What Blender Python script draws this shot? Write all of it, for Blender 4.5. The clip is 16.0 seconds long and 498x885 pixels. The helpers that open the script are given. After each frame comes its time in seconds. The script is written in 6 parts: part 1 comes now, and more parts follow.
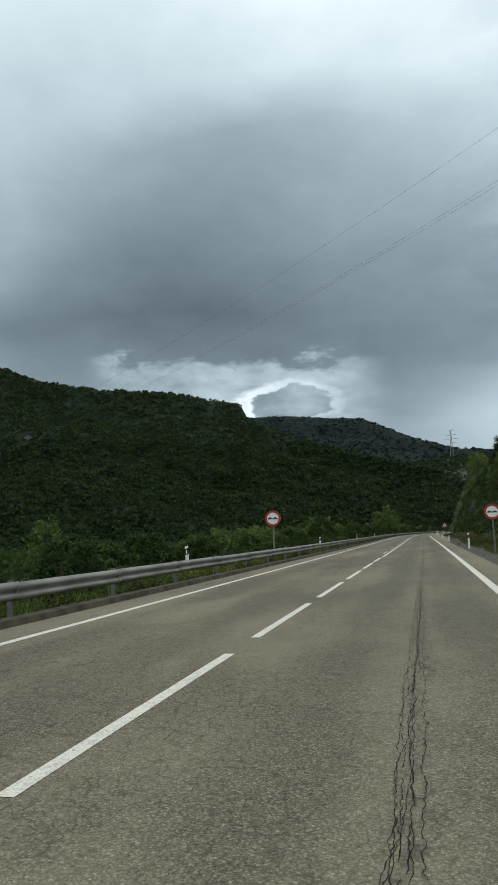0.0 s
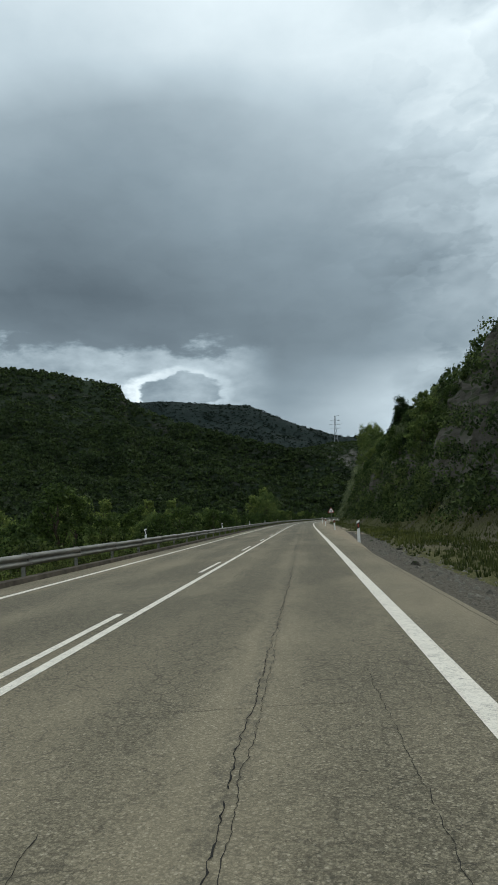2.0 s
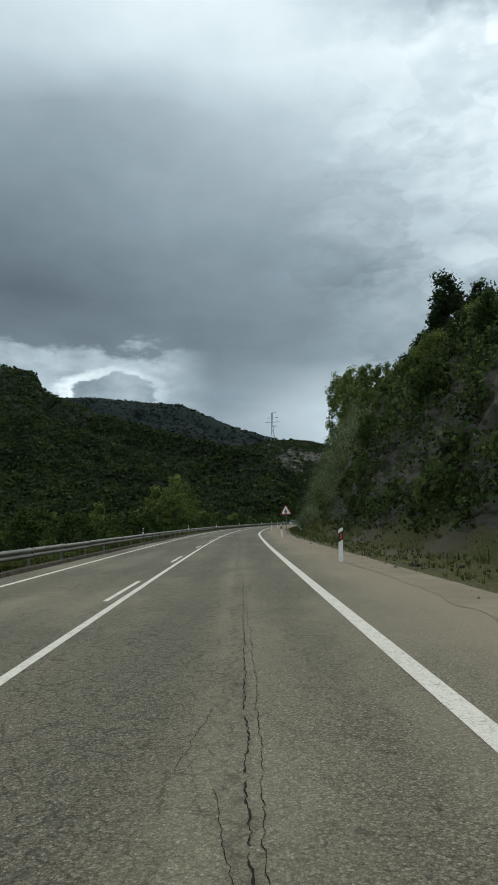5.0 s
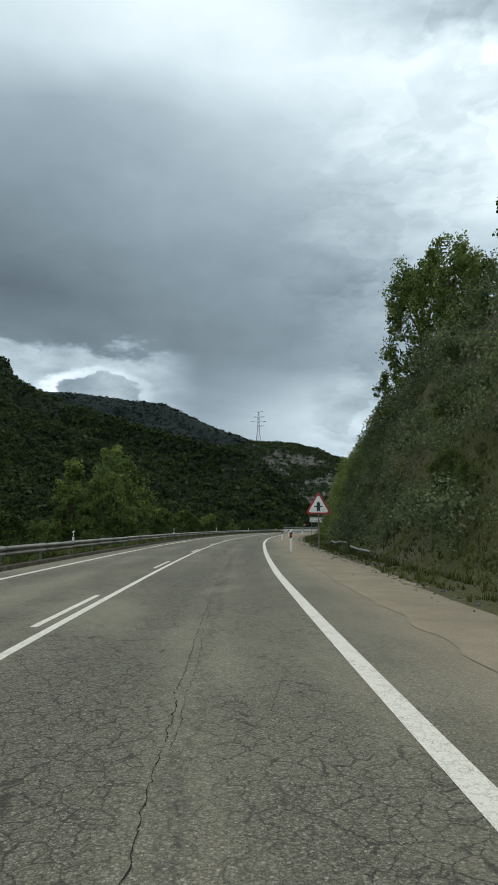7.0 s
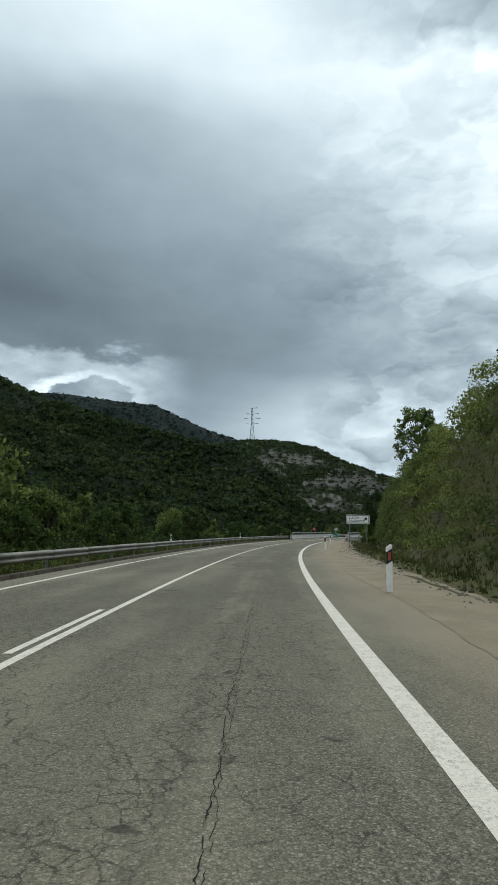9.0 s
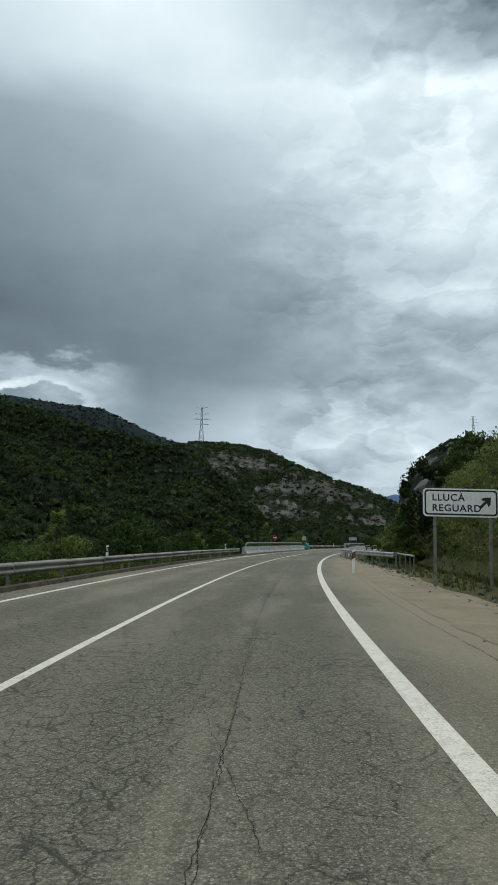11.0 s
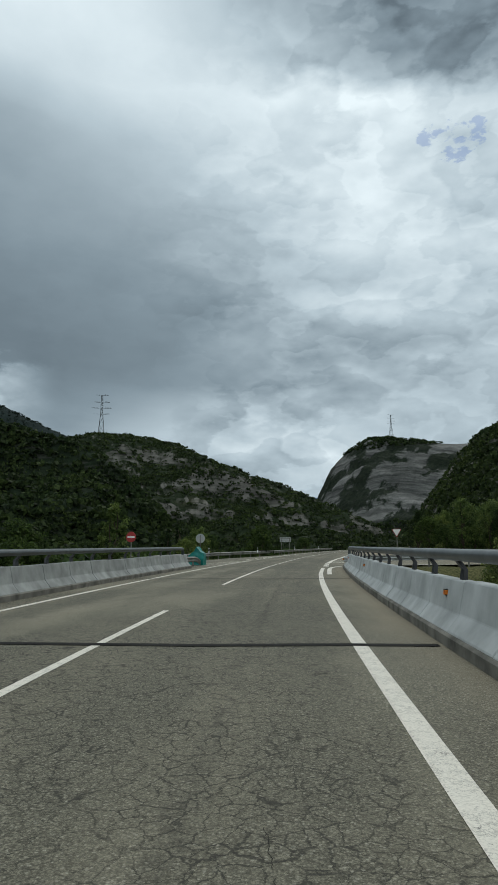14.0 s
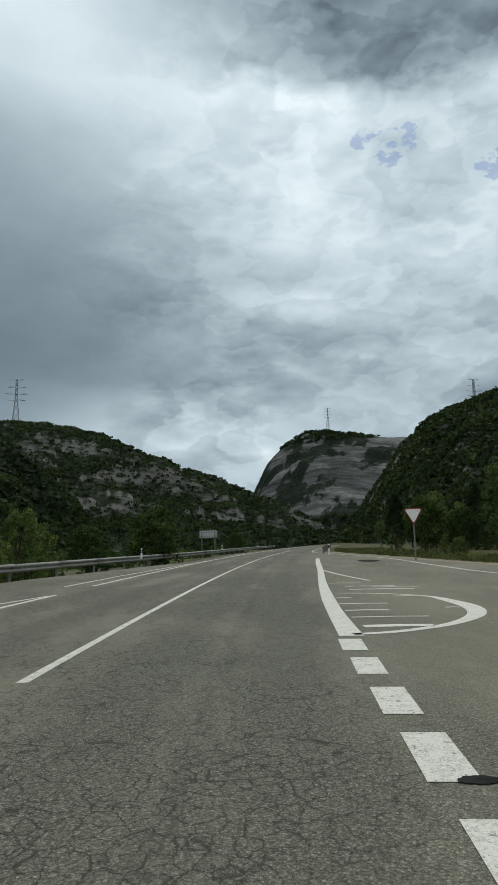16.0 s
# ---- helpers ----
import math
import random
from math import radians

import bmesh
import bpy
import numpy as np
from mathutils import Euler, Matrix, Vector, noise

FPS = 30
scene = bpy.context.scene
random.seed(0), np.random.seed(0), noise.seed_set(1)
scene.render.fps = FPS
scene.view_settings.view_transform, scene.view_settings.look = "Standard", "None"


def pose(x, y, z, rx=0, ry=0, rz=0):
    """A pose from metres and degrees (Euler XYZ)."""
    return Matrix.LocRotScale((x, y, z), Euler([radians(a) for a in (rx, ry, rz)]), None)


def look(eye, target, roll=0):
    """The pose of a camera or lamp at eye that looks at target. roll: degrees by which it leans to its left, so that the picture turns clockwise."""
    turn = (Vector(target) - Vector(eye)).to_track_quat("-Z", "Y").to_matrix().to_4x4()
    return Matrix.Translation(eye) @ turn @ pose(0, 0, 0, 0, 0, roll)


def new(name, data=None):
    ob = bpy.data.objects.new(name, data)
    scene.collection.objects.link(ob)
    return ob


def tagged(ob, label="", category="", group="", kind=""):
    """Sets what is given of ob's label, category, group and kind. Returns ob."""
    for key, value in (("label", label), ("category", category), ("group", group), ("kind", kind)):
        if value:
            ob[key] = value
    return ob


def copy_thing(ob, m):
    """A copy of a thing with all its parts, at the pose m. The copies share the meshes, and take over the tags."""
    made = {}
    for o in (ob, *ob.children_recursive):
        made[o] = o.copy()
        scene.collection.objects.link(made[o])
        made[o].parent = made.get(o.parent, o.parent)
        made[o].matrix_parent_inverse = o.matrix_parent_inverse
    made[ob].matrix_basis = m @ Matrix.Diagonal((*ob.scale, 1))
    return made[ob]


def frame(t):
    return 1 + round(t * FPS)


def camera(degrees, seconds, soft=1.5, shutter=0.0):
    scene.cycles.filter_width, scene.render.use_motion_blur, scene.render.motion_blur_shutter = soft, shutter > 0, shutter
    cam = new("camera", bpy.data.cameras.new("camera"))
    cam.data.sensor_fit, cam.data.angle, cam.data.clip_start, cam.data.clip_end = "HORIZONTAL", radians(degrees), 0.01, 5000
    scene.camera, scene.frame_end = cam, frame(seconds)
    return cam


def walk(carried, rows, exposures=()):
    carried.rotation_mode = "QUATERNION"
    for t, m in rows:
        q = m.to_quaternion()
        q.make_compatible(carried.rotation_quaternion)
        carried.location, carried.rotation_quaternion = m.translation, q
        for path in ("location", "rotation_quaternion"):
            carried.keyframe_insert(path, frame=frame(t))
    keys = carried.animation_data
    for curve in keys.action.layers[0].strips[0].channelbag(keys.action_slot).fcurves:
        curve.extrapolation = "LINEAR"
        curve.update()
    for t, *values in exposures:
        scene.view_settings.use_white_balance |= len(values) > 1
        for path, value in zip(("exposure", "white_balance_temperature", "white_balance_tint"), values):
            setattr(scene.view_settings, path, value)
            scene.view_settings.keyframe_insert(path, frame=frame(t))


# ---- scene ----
# ---- camera: seconds, x, y, z, pitch, roll, yaw ----
cam = camera(41.68, 16.0)
PATH = [
    (0.0, 4.158, -33.335, 1.293, 8.17, 2.04, 2.06),
    (0.5, 6.783, -22.498, 1.272, 8.00, 2.99, 0.66),
    (1.0, 9.466, -11.418, 1.268, 7.79, 3.47, -1.60),
    (1.5, 12.083, -0.283, 1.272, 7.28, 3.36, -4.70),
    (2.0, 14.550, 11.011, 1.252, 6.75, 2.63, -7.71),
    (2.5, 17.068, 22.373, 1.256, 6.70, 2.20, -9.79),
    (3.0, 19.613, 33.797, 1.273, 6.73, 2.09, -10.47),
    (3.5, 22.037, 45.315, 1.273, 6.77, 2.01, -10.75),
    (4.0, 24.518, 56.870, 1.276, 6.84, 1.28, -11.35),
    (4.5, 27.009, 68.492, 1.278, 6.91, 1.08, -12.31),
    (5.0, 29.610, 80.103, 1.288, 6.89, 1.82, -13.64),
    (7.3, 42.828, 136.024, 1.276, 7.45, -0.41, -15.36),
    (7.5, 44.039, 140.941, 1.272, 7.63, -0.41, -15.31),
    (8.0, 47.451, 153.169, 1.261, 7.68, -0.19, -15.26),
    (8.5, 50.998, 165.503, 1.270, 7.72, -0.20, -15.62),
    (10.8, 68.788, 218.806, 1.280, 8.40, -0.57, -19.40),
    (11.0, 70.527, 223.105, 1.273, 8.61, -0.61, -20.29),
    (11.5, 75.048, 233.602, 1.273, 8.75, -0.74, -22.27),
    (12.0, 79.703, 243.822, 1.281, 8.63, -0.52, -24.07),
    (12.5, 84.610, 253.733, 1.278, 8.33, -0.39, -25.28),
    (13.0, 89.629, 263.409, 1.299, 8.33, -0.15, -25.93),
    (13.5, 94.733, 272.744, 1.302, 8.73, 0.11, -26.55),
    (14.0, 99.923, 281.823, 1.272, 8.97, 0.30, -27.62),
    (14.5, 105.136, 290.391, 1.279, 8.51, 0.70, -28.84),
    (15.0, 110.401, 298.796, 1.293, 9.01, 0.67, -30.34),
    (15.5, 115.889, 307.050, 1.273, 8.67, 1.11, -31.89),
    (16.0, 121.414, 315.183, 1.285, 8.68, 1.13, -33.17),
]
walk(cam, [(t, pose(x, y, z, 90 + pitch, roll, yaw)) for t, x, y, z, pitch, roll, yaw in PATH],
     [(0.0, 0.1), (2.5, 0.06), (5.0, 0.05), (7.3, 0.2), (8.7, 0.2), (10.8, 0.06), (12.0, -0.03), (13.5, -0.1), (16.0, -0.1)])

# ---- sky and sun ----
SUN_EL = radians(52)


def link(t, a, b):
    t.links.new(a, b)


def way_of(az, el):
    """A direction: degrees clockwise from +y, degrees up."""
    a, e = radians(az), radians(el)
    return (math.sin(a) * math.cos(e), math.cos(a) * math.cos(e), math.sin(e))


def make_world():
    w = bpy.data.worlds.new("overcast_sky")
    scene.world = w
    w.use_nodes = True
    t = w.node_tree
    t.nodes.clear()
    N = t.nodes.new
    out, bg = N("ShaderNodeOutputWorld"), N("ShaderNodeBackground")
    link(t, bg.outputs[0], out.inputs[0])
    co = N("ShaderNodeTexCoord").outputs["Generated"]
    sky = N("ShaderNodeTexSky")
    sky.sky_type, sky.sun_disc = "NISHITA", False
    sky.sun_elevation, sky.sun_rotation = SUN_EL, radians(52)
    sky.air_density, sky.dust_density = 1.2, 1.5

    def math_node(op, a, b=None, c=None, clamp=False):
        n = N("ShaderNodeMath")
        n.operation, n.use_clamp = op, clamp
        for k, v in enumerate((a, b, c)):
            if v is None:
                continue
            if isinstance(v, (int, float)):
                n.inputs[k].default_value = v
            else:
                link(t, v, n.inputs[k])
        return n.outputs[0]

    # clouds hang in a flat layer: project the direction on it, so that they crowd towards the horizon
    sep = N("ShaderNodeSeparateXYZ")
    link(t, co, sep.inputs[0])
    up = math_node("MAXIMUM", sep.outputs[2], 0.0)
    den = math_node("ADD", up, 0.16)
    flat = N("ShaderNodeCombineXYZ")
    link(t, math_node("DIVIDE", sep.outputs[0], den), flat.inputs[0])
    link(t, math_node("DIVIDE", sep.outputs[1], den), flat.inputs[1])

    def cloud_noise(scale, detail, rough, distort, shift):
        m = N("ShaderNodeMapping")
        m.inputs["Location"].default_value = shift
        link(t, flat.outputs[0], m.inputs[0])
        n = N("ShaderNodeTexNoise")
        n.inputs["Scale"].default_value, n.inputs["Detail"].default_value = scale, detail
        n.inputs["Roughness"].default_value, n.inputs["Distortion"].default_value = rough, distort
        link(t, m.outputs[0], n.inputs["Vector"])
        return n.outputs["Fac"]

    def smooth(v, a, b, lo=0.0, hi=1.0):
        r = N("ShaderNodeMapRange")
        r.interpolation_type = "SMOOTHSTEP"
        for k, q in (("From Min", a), ("From Max", b), ("To Min", lo), ("To Max", hi)):
            if isinstance(q, (int, float)):
                r.inputs[k].default_value = q
            else:
                link(t, q, r.inputs[k])
        link(t, v, r.inputs["Value"])
        return r.outputs[0]

    # azimuth and elevation in degrees, with torn, uneven borders
    tear = cloud_noise(0.9, 4, 0.45, 0.0, (5.1, 2.7, 0))
    tear2 = cloud_noise(0.9, 4, 0.45, 0.0, (9.4, 6.3, 0))
    rip = cloud_noise(3.0, 8, 0.58, 0.0, (2.2, 7.7, 0))
    az0 = math_node("MULTIPLY", math_node("ARCTAN2", sep.outputs[0], sep.outputs[1]), 57.2958)
    el0 = math_node("MULTIPLY", math_node("ARCSINE", sep.outputs[2]), 57.2958)
    az = math_node("ADD", az0, math_node("MULTIPLY", math_node("SUBTRACT", tear, 0.5), 22.0))
    low = smooth(el0, 8, 40, 0.25, 1.0)
    el = math_node("ADD", el0, math_node("MULTIPLY", math_node("MULTIPLY", math_node("SUBTRACT", tear2, 0.5), 20.0), low))
    e = N("ShaderNodeVectorMath")
    e.operation = "DOT_PRODUCT"
    link(t, co, e.inputs[0])
    e.inputs[1].default_value = way_of(52, 26)
    broken = smooth(e.outputs["Value"], math.cos(radians(34)), math.cos(radians(8)), 0.07, 1.0)
    torn = math_node("MULTIPLY", math_node("SUBTRACT", rip, 0.5), broken)
    el = math_node("MULTIPLY_ADD", torn, 9.0, el)
    az = math_node("MULTIPLY_ADD", torn, 10.0, az)
    fac = math_node("MULTIPLY_ADD", az, 1 / 360, 0.5)
    total = None
    last = 0
    for e, row in LOW_SKY + HIGH_SKY:
        r = N("ShaderNodeValToRGB")
        r.color_ramp.interpolation = "B_SPLINE"
        q = r.color_ramp.elements
        stops = [(-75, 0.68)] + [(-24 + 8 * k, g) for k, g in enumerate(row)] + [(110, 0.68)]
        while len(q) < len(stops):
            q.new(0.5)
        for k, (a, g) in zip(q, stops):
            k.position, k.color = (a + 180) / 360, (g, g, g, 1)
        link(t, fac, r.inputs[0])
        if total is None:
            total = r.outputs[0]
        else:
            mr = N("ShaderNodeMapRange")
            mr.inputs["From Min"].default_value, mr.inputs["From Max"].default_value = last, e
            link(t, el, mr.inputs["Value"])
            m = N("ShaderNodeMix")
            m.data_type = "RGBA"
            link(t, mr.outputs[0], m.inputs[0])
            link(t, total, m.inputs[6])
            link(t, r.outputs[0], m.inputs[7])
            total = m.outputs[2]
        last = e
    one = N("ShaderNodeRGBToBW")
    link(t, total, one.inputs[0])
    total = one.outputs[0]
    # the billows show most to the right, where the cover breaks up: bright tops, grey undersides
    den2 = math_node("ADD", up, 0.3)
    lay = N("ShaderNodeCombineXYZ")
    link(t, math_node("DIVIDE", sep.outputs[0], den2), lay.inputs[0])
    link(t, math_node("DIVIDE", sep.outputs[1], den2), lay.inputs[1])

    def heaps(scale, shrink, detail, rough):
        v = N("ShaderNodeVectorMath")
        v.operation = "SCALE"
        v.inputs["Scale"].default_value = shrink
        link(t, lay.outputs[0], v.inputs[0])
        n = N("ShaderNodeTexNoise")
        n.inputs["Scale"].default_value, n.inputs["Detail"].default_value = scale, detail
        n.inputs["Roughness"].default_value, n.inputs["Distortion"].default_value = rough, 0.15
        link(t, v.outputs[0], n.inputs["Vector"])
        return n.outputs["Fac"]

    def billow(scale, rise, detail, rough, tall=2.0):
        m = N("ShaderNodeMapping")
        m.inputs["Location"].default_value = (0, 0, rise * tall)
        m.inputs["Scale"].default_value = (1, 1, tall)
        link(t, co, m.inputs[0])
        n = N("ShaderNodeTexNoise")
        n.inputs["Scale"].default_value, n.inputs["Detail"].default_value = scale, detail
        n.inputs["Roughness"].default_value, n.inputs["Distortion"].default_value = rough, 0.05
        link(t, m.outputs[0], n.inputs["Vector"])
        return n.outputs["Fac"]

    far = N("ShaderNodeVectorMath")
    far.operation = "DOT_PRODUCT"
    link(t, co, far.inputs[0])
    far.inputs[1].default_value = way_of(29, 6)
    low_heaps = smooth(far.outputs["Value"], math.cos(radians(11)), math.cos(radians(4)))
    puffs = math_node("MAXIMUM", broken, math_node("MULTIPLY", low_heaps, 1.3))
    shape = None
    for scale, rise, gain, crisp in ((5.0, 0.03, 0.75, 0.05), (12.0, 0.012, 0.55, 0.05)):
        a, b = billow(scale, 0.0, 8, 0.5), billow(scale, rise, 3, 0.4)
        relief = math_node("MULTIPLY", math_node("SUBTRACT", a, b), -0.7 * gain)
        body = smooth(a, 0.5 - crisp / 2, 0.5 + crisp / 2, -0.06 * gain, 0.075 * gain)
        both = math_node("ADD", relief, body)
        shape = both if shape is None else math_node("ADD", shape, both)
    total = math_node("ADD", total, math_node("MULTIPLY", shape, puffs))
    # soft mottling of the closed cover
    veil = math_node("SUBTRACT", billow(4.0, 0.0, 6, 0.55, 1.5), 0.5)
    total = math_node("MULTIPLY", total, math_node("MULTIPLY_ADD", veil, 0.5, 1.0))
    total = math_node("MULTIPLY_ADD", total, 1.14, 0.025)
    # a bright gap under the cloud's edge over the hills, and a small heap cloud in it
    rag = heaps(7.0, 1.0, 8, 0.6)
    edge = math_node("MULTIPLY_ADD", math_node("SUBTRACT", rag, 0.5), 7.0, 14.7)
    gap = smooth(el0, math_node("ADD", edge, -0.5), math_node("ADD", edge, 0.9), 1.0, 0.0)
    gap = math_node("MULTIPLY", gap, smooth(az0, -16.5, -12.5))
    gap = math_node("MULTIPLY", gap, smooth(az0, 11.5, 5.5))
    bright = math_node("MULTIPLY_ADD", math_node("SUBTRACT", billow(14.0, 0.0, 6, 0.55), 0.5), 0.7, 0.47)
    dx = math_node("POWER", math_node("DIVIDE", math_node("SUBTRACT", az0, 2.0), 4.0), 2.0)
    dy = math_node("POWER", math_node("DIVIDE", math_node("SUBTRACT", el0, 11.3), 1.7), 2.0)
    dd = math_node("ADD", math_node("ADD", dx, dy), math_node("MULTIPLY", math_node("SUBTRACT", billow(22.0, 0.0, 4, 0.5), 0.5), 2.2))
    rim = math_node("MULTIPLY", smooth(dd, 1.7, 1.05), smooth(dd, 0.8, 1.0))
    bright = math_node("MULTIPLY_ADD", math_node("MULTIPLY", rim, smooth(az0, 3.0, -1.0, 0.3, 1.0)), 0.45, bright)
    bright = math_node("MULTIPLY_ADD", smooth(dd, 1.05, 0.75), -0.11, bright)
    m = N("ShaderNodeMix")
    link(t, gap, m.inputs[0])
    link(t, total, m.inputs[2])
    link(t, bright, m.inputs[3])
    total = math_node("MAXIMUM", m.outputs[0], 0.07)
    ramp = N("ShaderNodeValToRGB")
    ramp.color_ramp.interpolation = "LINEAR"
    el = ramp.color_ramp.elements
    el[0].position, el[0].color = 0.0, (0.0, 0.0, 0.0, 1)
    el[1].position, el[1].color = 1.0, (0.9, 1.02, 1.07, 1)
    for p, c in ((0.1, (0.076, 0.105, 0.13, 1)), (0.3, (0.242, 0.315, 0.366, 1)), (0.6, (0.51, 0.62, 0.685, 1))):
        k = el.new(p)
        k.color = c
    link(t, total, ramp.inputs[0])
    # blue gaps show the clear sky
    gapn = billow(34.0, 0.0, 6, 0.6)
    cover = None
    for a, b, wide in ((45.0, 32.6, 1.5), (46.8, 32.2, 1.9), (48.6, 32.4, 1.4), (55.8, 29.6, 1.6)):
        g = N("ShaderNodeVectorMath")
        g.operation = "DOT_PRODUCT"
        link(t, co, g.inputs[0])
        g.inputs[1].default_value = way_of(a, b)
        near = smooth(g.outputs["Value"], math.cos(radians(wide)), 1.0)
        cover = near if cover is None else math_node("MAXIMUM", cover, near)
    ragged = math_node("MULTIPLY_ADD", math_node("SUBTRACT", gapn, 0.5), 6.0, math_node("SUBTRACT", cover, 0.55))
    cover = math_node("MULTIPLY", smooth(ragged, 0.0, 0.5), smooth(cover, 0.0, 0.2))
    skys = N("ShaderNodeVectorMath")
    skys.operation = "MULTIPLY"
    skys.inputs[1].default_value = (0.02, 0.033, 0.062)
    link(t, sky.outputs[0], skys.inputs[0])
    mix = N("ShaderNodeMix")
    mix.data_type = "RGBA"
    link(t, math_node("MULTIPLY_ADD", cover, 0.42, 0.0), mix.inputs[0])
    link(t, ramp.outputs[0], mix.inputs[6])
    link(t, skys.outputs[0], mix.inputs[7])
    link(t, mix.outputs[2], bg.inputs[0])
    bg.inputs[1].default_value = 1.0


# elevation, and the brightness at azimuths from -24 in steps of 8 degrees
LOW_SKY = [
    (10.0, [0.24, 0.24, 0.24, 0.22, 0.2, 0.32, 0.49, 0.53, 0.53, 0.39, 0.3, 0.25]),
    (14.5, [0.18, 0.18, 0.17, 0.16, 0.17, 0.21, 0.23, 0.28, 0.37, 0.44, 0.35, 0.3]),
    (18.0, [0.18, 0.13, 0.1, 0.13, 0.16, 0.19, 0.23, 0.35, 0.52, 0.55, 0.45, 0.4]),
    (23.0, [0.22, 0.16, 0.14, 0.18, 0.23, 0.24, 0.31, 0.48, 0.55, 0.62, 0.6, 0.5]),
]
HIGH_SKY = [
    (30.0, [0.36, 0.32, 0.28, 0.31, 0.36, 0.46, 0.62, 0.66, 0.6, 0.62, 0.58, 0.5]),
    (34.0, [0.46, 0.49, 0.54, 0.58, 0.62, 0.7, 0.74, 0.72, 0.68, 0.62, 0.5, 0.45]),
    (36.3, [0.5, 0.55, 0.61, 0.65, 0.69, 0.74, 0.66, 0.34, 0.3, 0.28, 0.28, 0.3]),
    (42.0, [0.64, 0.72, 0.78, 0.8, 0.8, 0.7, 0.5, 0.24, 0.22, 0.22, 0.24, 0.25]),
    (52.0, [0.75, 0.85, 0.95, 0.95, 0.88, 0.66, 0.45, 0.35, 0.35, 0.35, 0.4, 0.45]),
    (66.0, [1.0] * 12),
]
make_world()
sun = new("sun", bpy.data.lights.new("sun", "SUN"))
sun.data.energy, sun.data.angle, sun.data.color = 1.0, radians(25), (1.0, 0.96, 0.9)
sun.matrix_world = look((0, 0, 200), Vector((0, 0, 200)) - Vector(way_of(52, 52)))

# ---- materials ----
def material(name, rough=0.8, metal=0.0):
    m = bpy.data.materials.new(name)
    m.use_nodes = True
    b = m.node_tree.nodes["Principled BSDF"]
    b.inputs["Roughness"].default_value, b.inputs["Metallic"].default_value = rough, metal
    if rough > 0.88:
        b.inputs["Specular IOR Level"].default_value = 0.08
    return m, m.node_tree, b


def tex(t, kind, scale, detail=4.0, rough=0.55, distort=0.0, space="Object", stretch=(1, 1, 1)):
    """A texture in metres; gives its node."""
    c, mp = t.nodes.new("ShaderNodeTexCoord"), t.nodes.new("ShaderNodeMapping")
    mp.inputs["Scale"].default_value = stretch
    link(t, c.outputs[space], mp.inputs[0])
    n = t.nodes.new("ShaderNodeTexNoise" if kind == "noise" else "ShaderNodeTexVoronoi")
    n.inputs["Scale"].default_value = scale
    if kind == "noise":
        n.inputs["Detail"].default_value, n.inputs["Roughness"].default_value = detail, rough
        n.inputs["Distortion"].default_value = distort
    elif kind == "crack":
        n.feature = "DISTANCE_TO_EDGE"
    link(t, mp.outputs[0], n.inputs["Vector"])
    return n


def ramp(t, fac, stops, smooth=False):
    r = t.nodes.new("ShaderNodeValToRGB")
    e = r.color_ramp.elements
    while len(e) < len(stops):
        e.new(0.5)
    for k, (p, c) in zip(e, stops):
        k.position = p
        k.color = (*c, 1) if len(c) == 3 else c
    if smooth:
        r.color_ramp.interpolation = "EASE"
    link(t, fac, r.inputs[0])
    return r.outputs[0]


def mixed(t, fac, a, b, mode="MIX"):
    n = t.nodes.new("ShaderNodeMix")
    n.data_type, n.blend_type = "RGBA", mode
    for k, v in ((0, fac), (6, a), (7, b)):
        if isinstance(v, (int, float)):
            n.inputs[k].default_value = v
        elif isinstance(v, tuple):
            n.inputs[k].default_value = (*v, 1)
        else:
            link(t, v, n.inputs[k])
    return n.outputs[2]


def bump(t, b, height, strength, dist=0.02):
    n = t.nodes.new("ShaderNodeBump")
    n.inputs["Strength"].default_value, n.inputs["Distance"].default_value = strength, dist
    link(t, height, n.inputs["Height"])
    link(t, n.outputs[0], b.inputs["Normal"])


def plain(name, colour, rough=0.6, metal=0.0, vary=0.25, scale=3.0, grain=0.15, grain_scale=60.0):
    """Paint, metal or plastic with uneven tone and grain."""
    m, t, b = material(name, rough, metal)
    n = tex(t, "noise", scale, 5)
    dark = tuple(c * (1 - vary) for c in colour)
    lite = tuple(min(1, c * (1 + vary * 0.6)) for c in colour)
    col = ramp(t, n.outputs[0], [(0.3, dark), (0.7, lite)])
    link(t, col, b.inputs["Base Color"])
    bump(t, b, tex(t, "noise", grain_scale, 3).outputs[0], grain, 0.004)
    return m


def num(t, op, a, b=None, c=None):
    """A math node over values or sockets."""
    n = t.nodes.new("ShaderNodeMath")
    n.operation = op
    for k, v in enumerate((a, b, c)):
        if isinstance(v, (int, float)):
            n.inputs[k].default_value = v
        elif v is not None:
            link(t, v, n.inputs[k])
    return n.outputs[0]


def between(t, v, a, b, lo=0.0, hi=1.0):
    """A soft step from lo at a to hi at b."""
    r = t.nodes.new("ShaderNodeMapRange")
    r.interpolation_type = "SMOOTHSTEP"
    for k, q in (("From Min", a), ("From Max", b), ("To Min", lo), ("To Max", hi)):
        r.inputs[k].default_value = q
    link(t, v, r.inputs["Value"])
    return r.outputs[0]


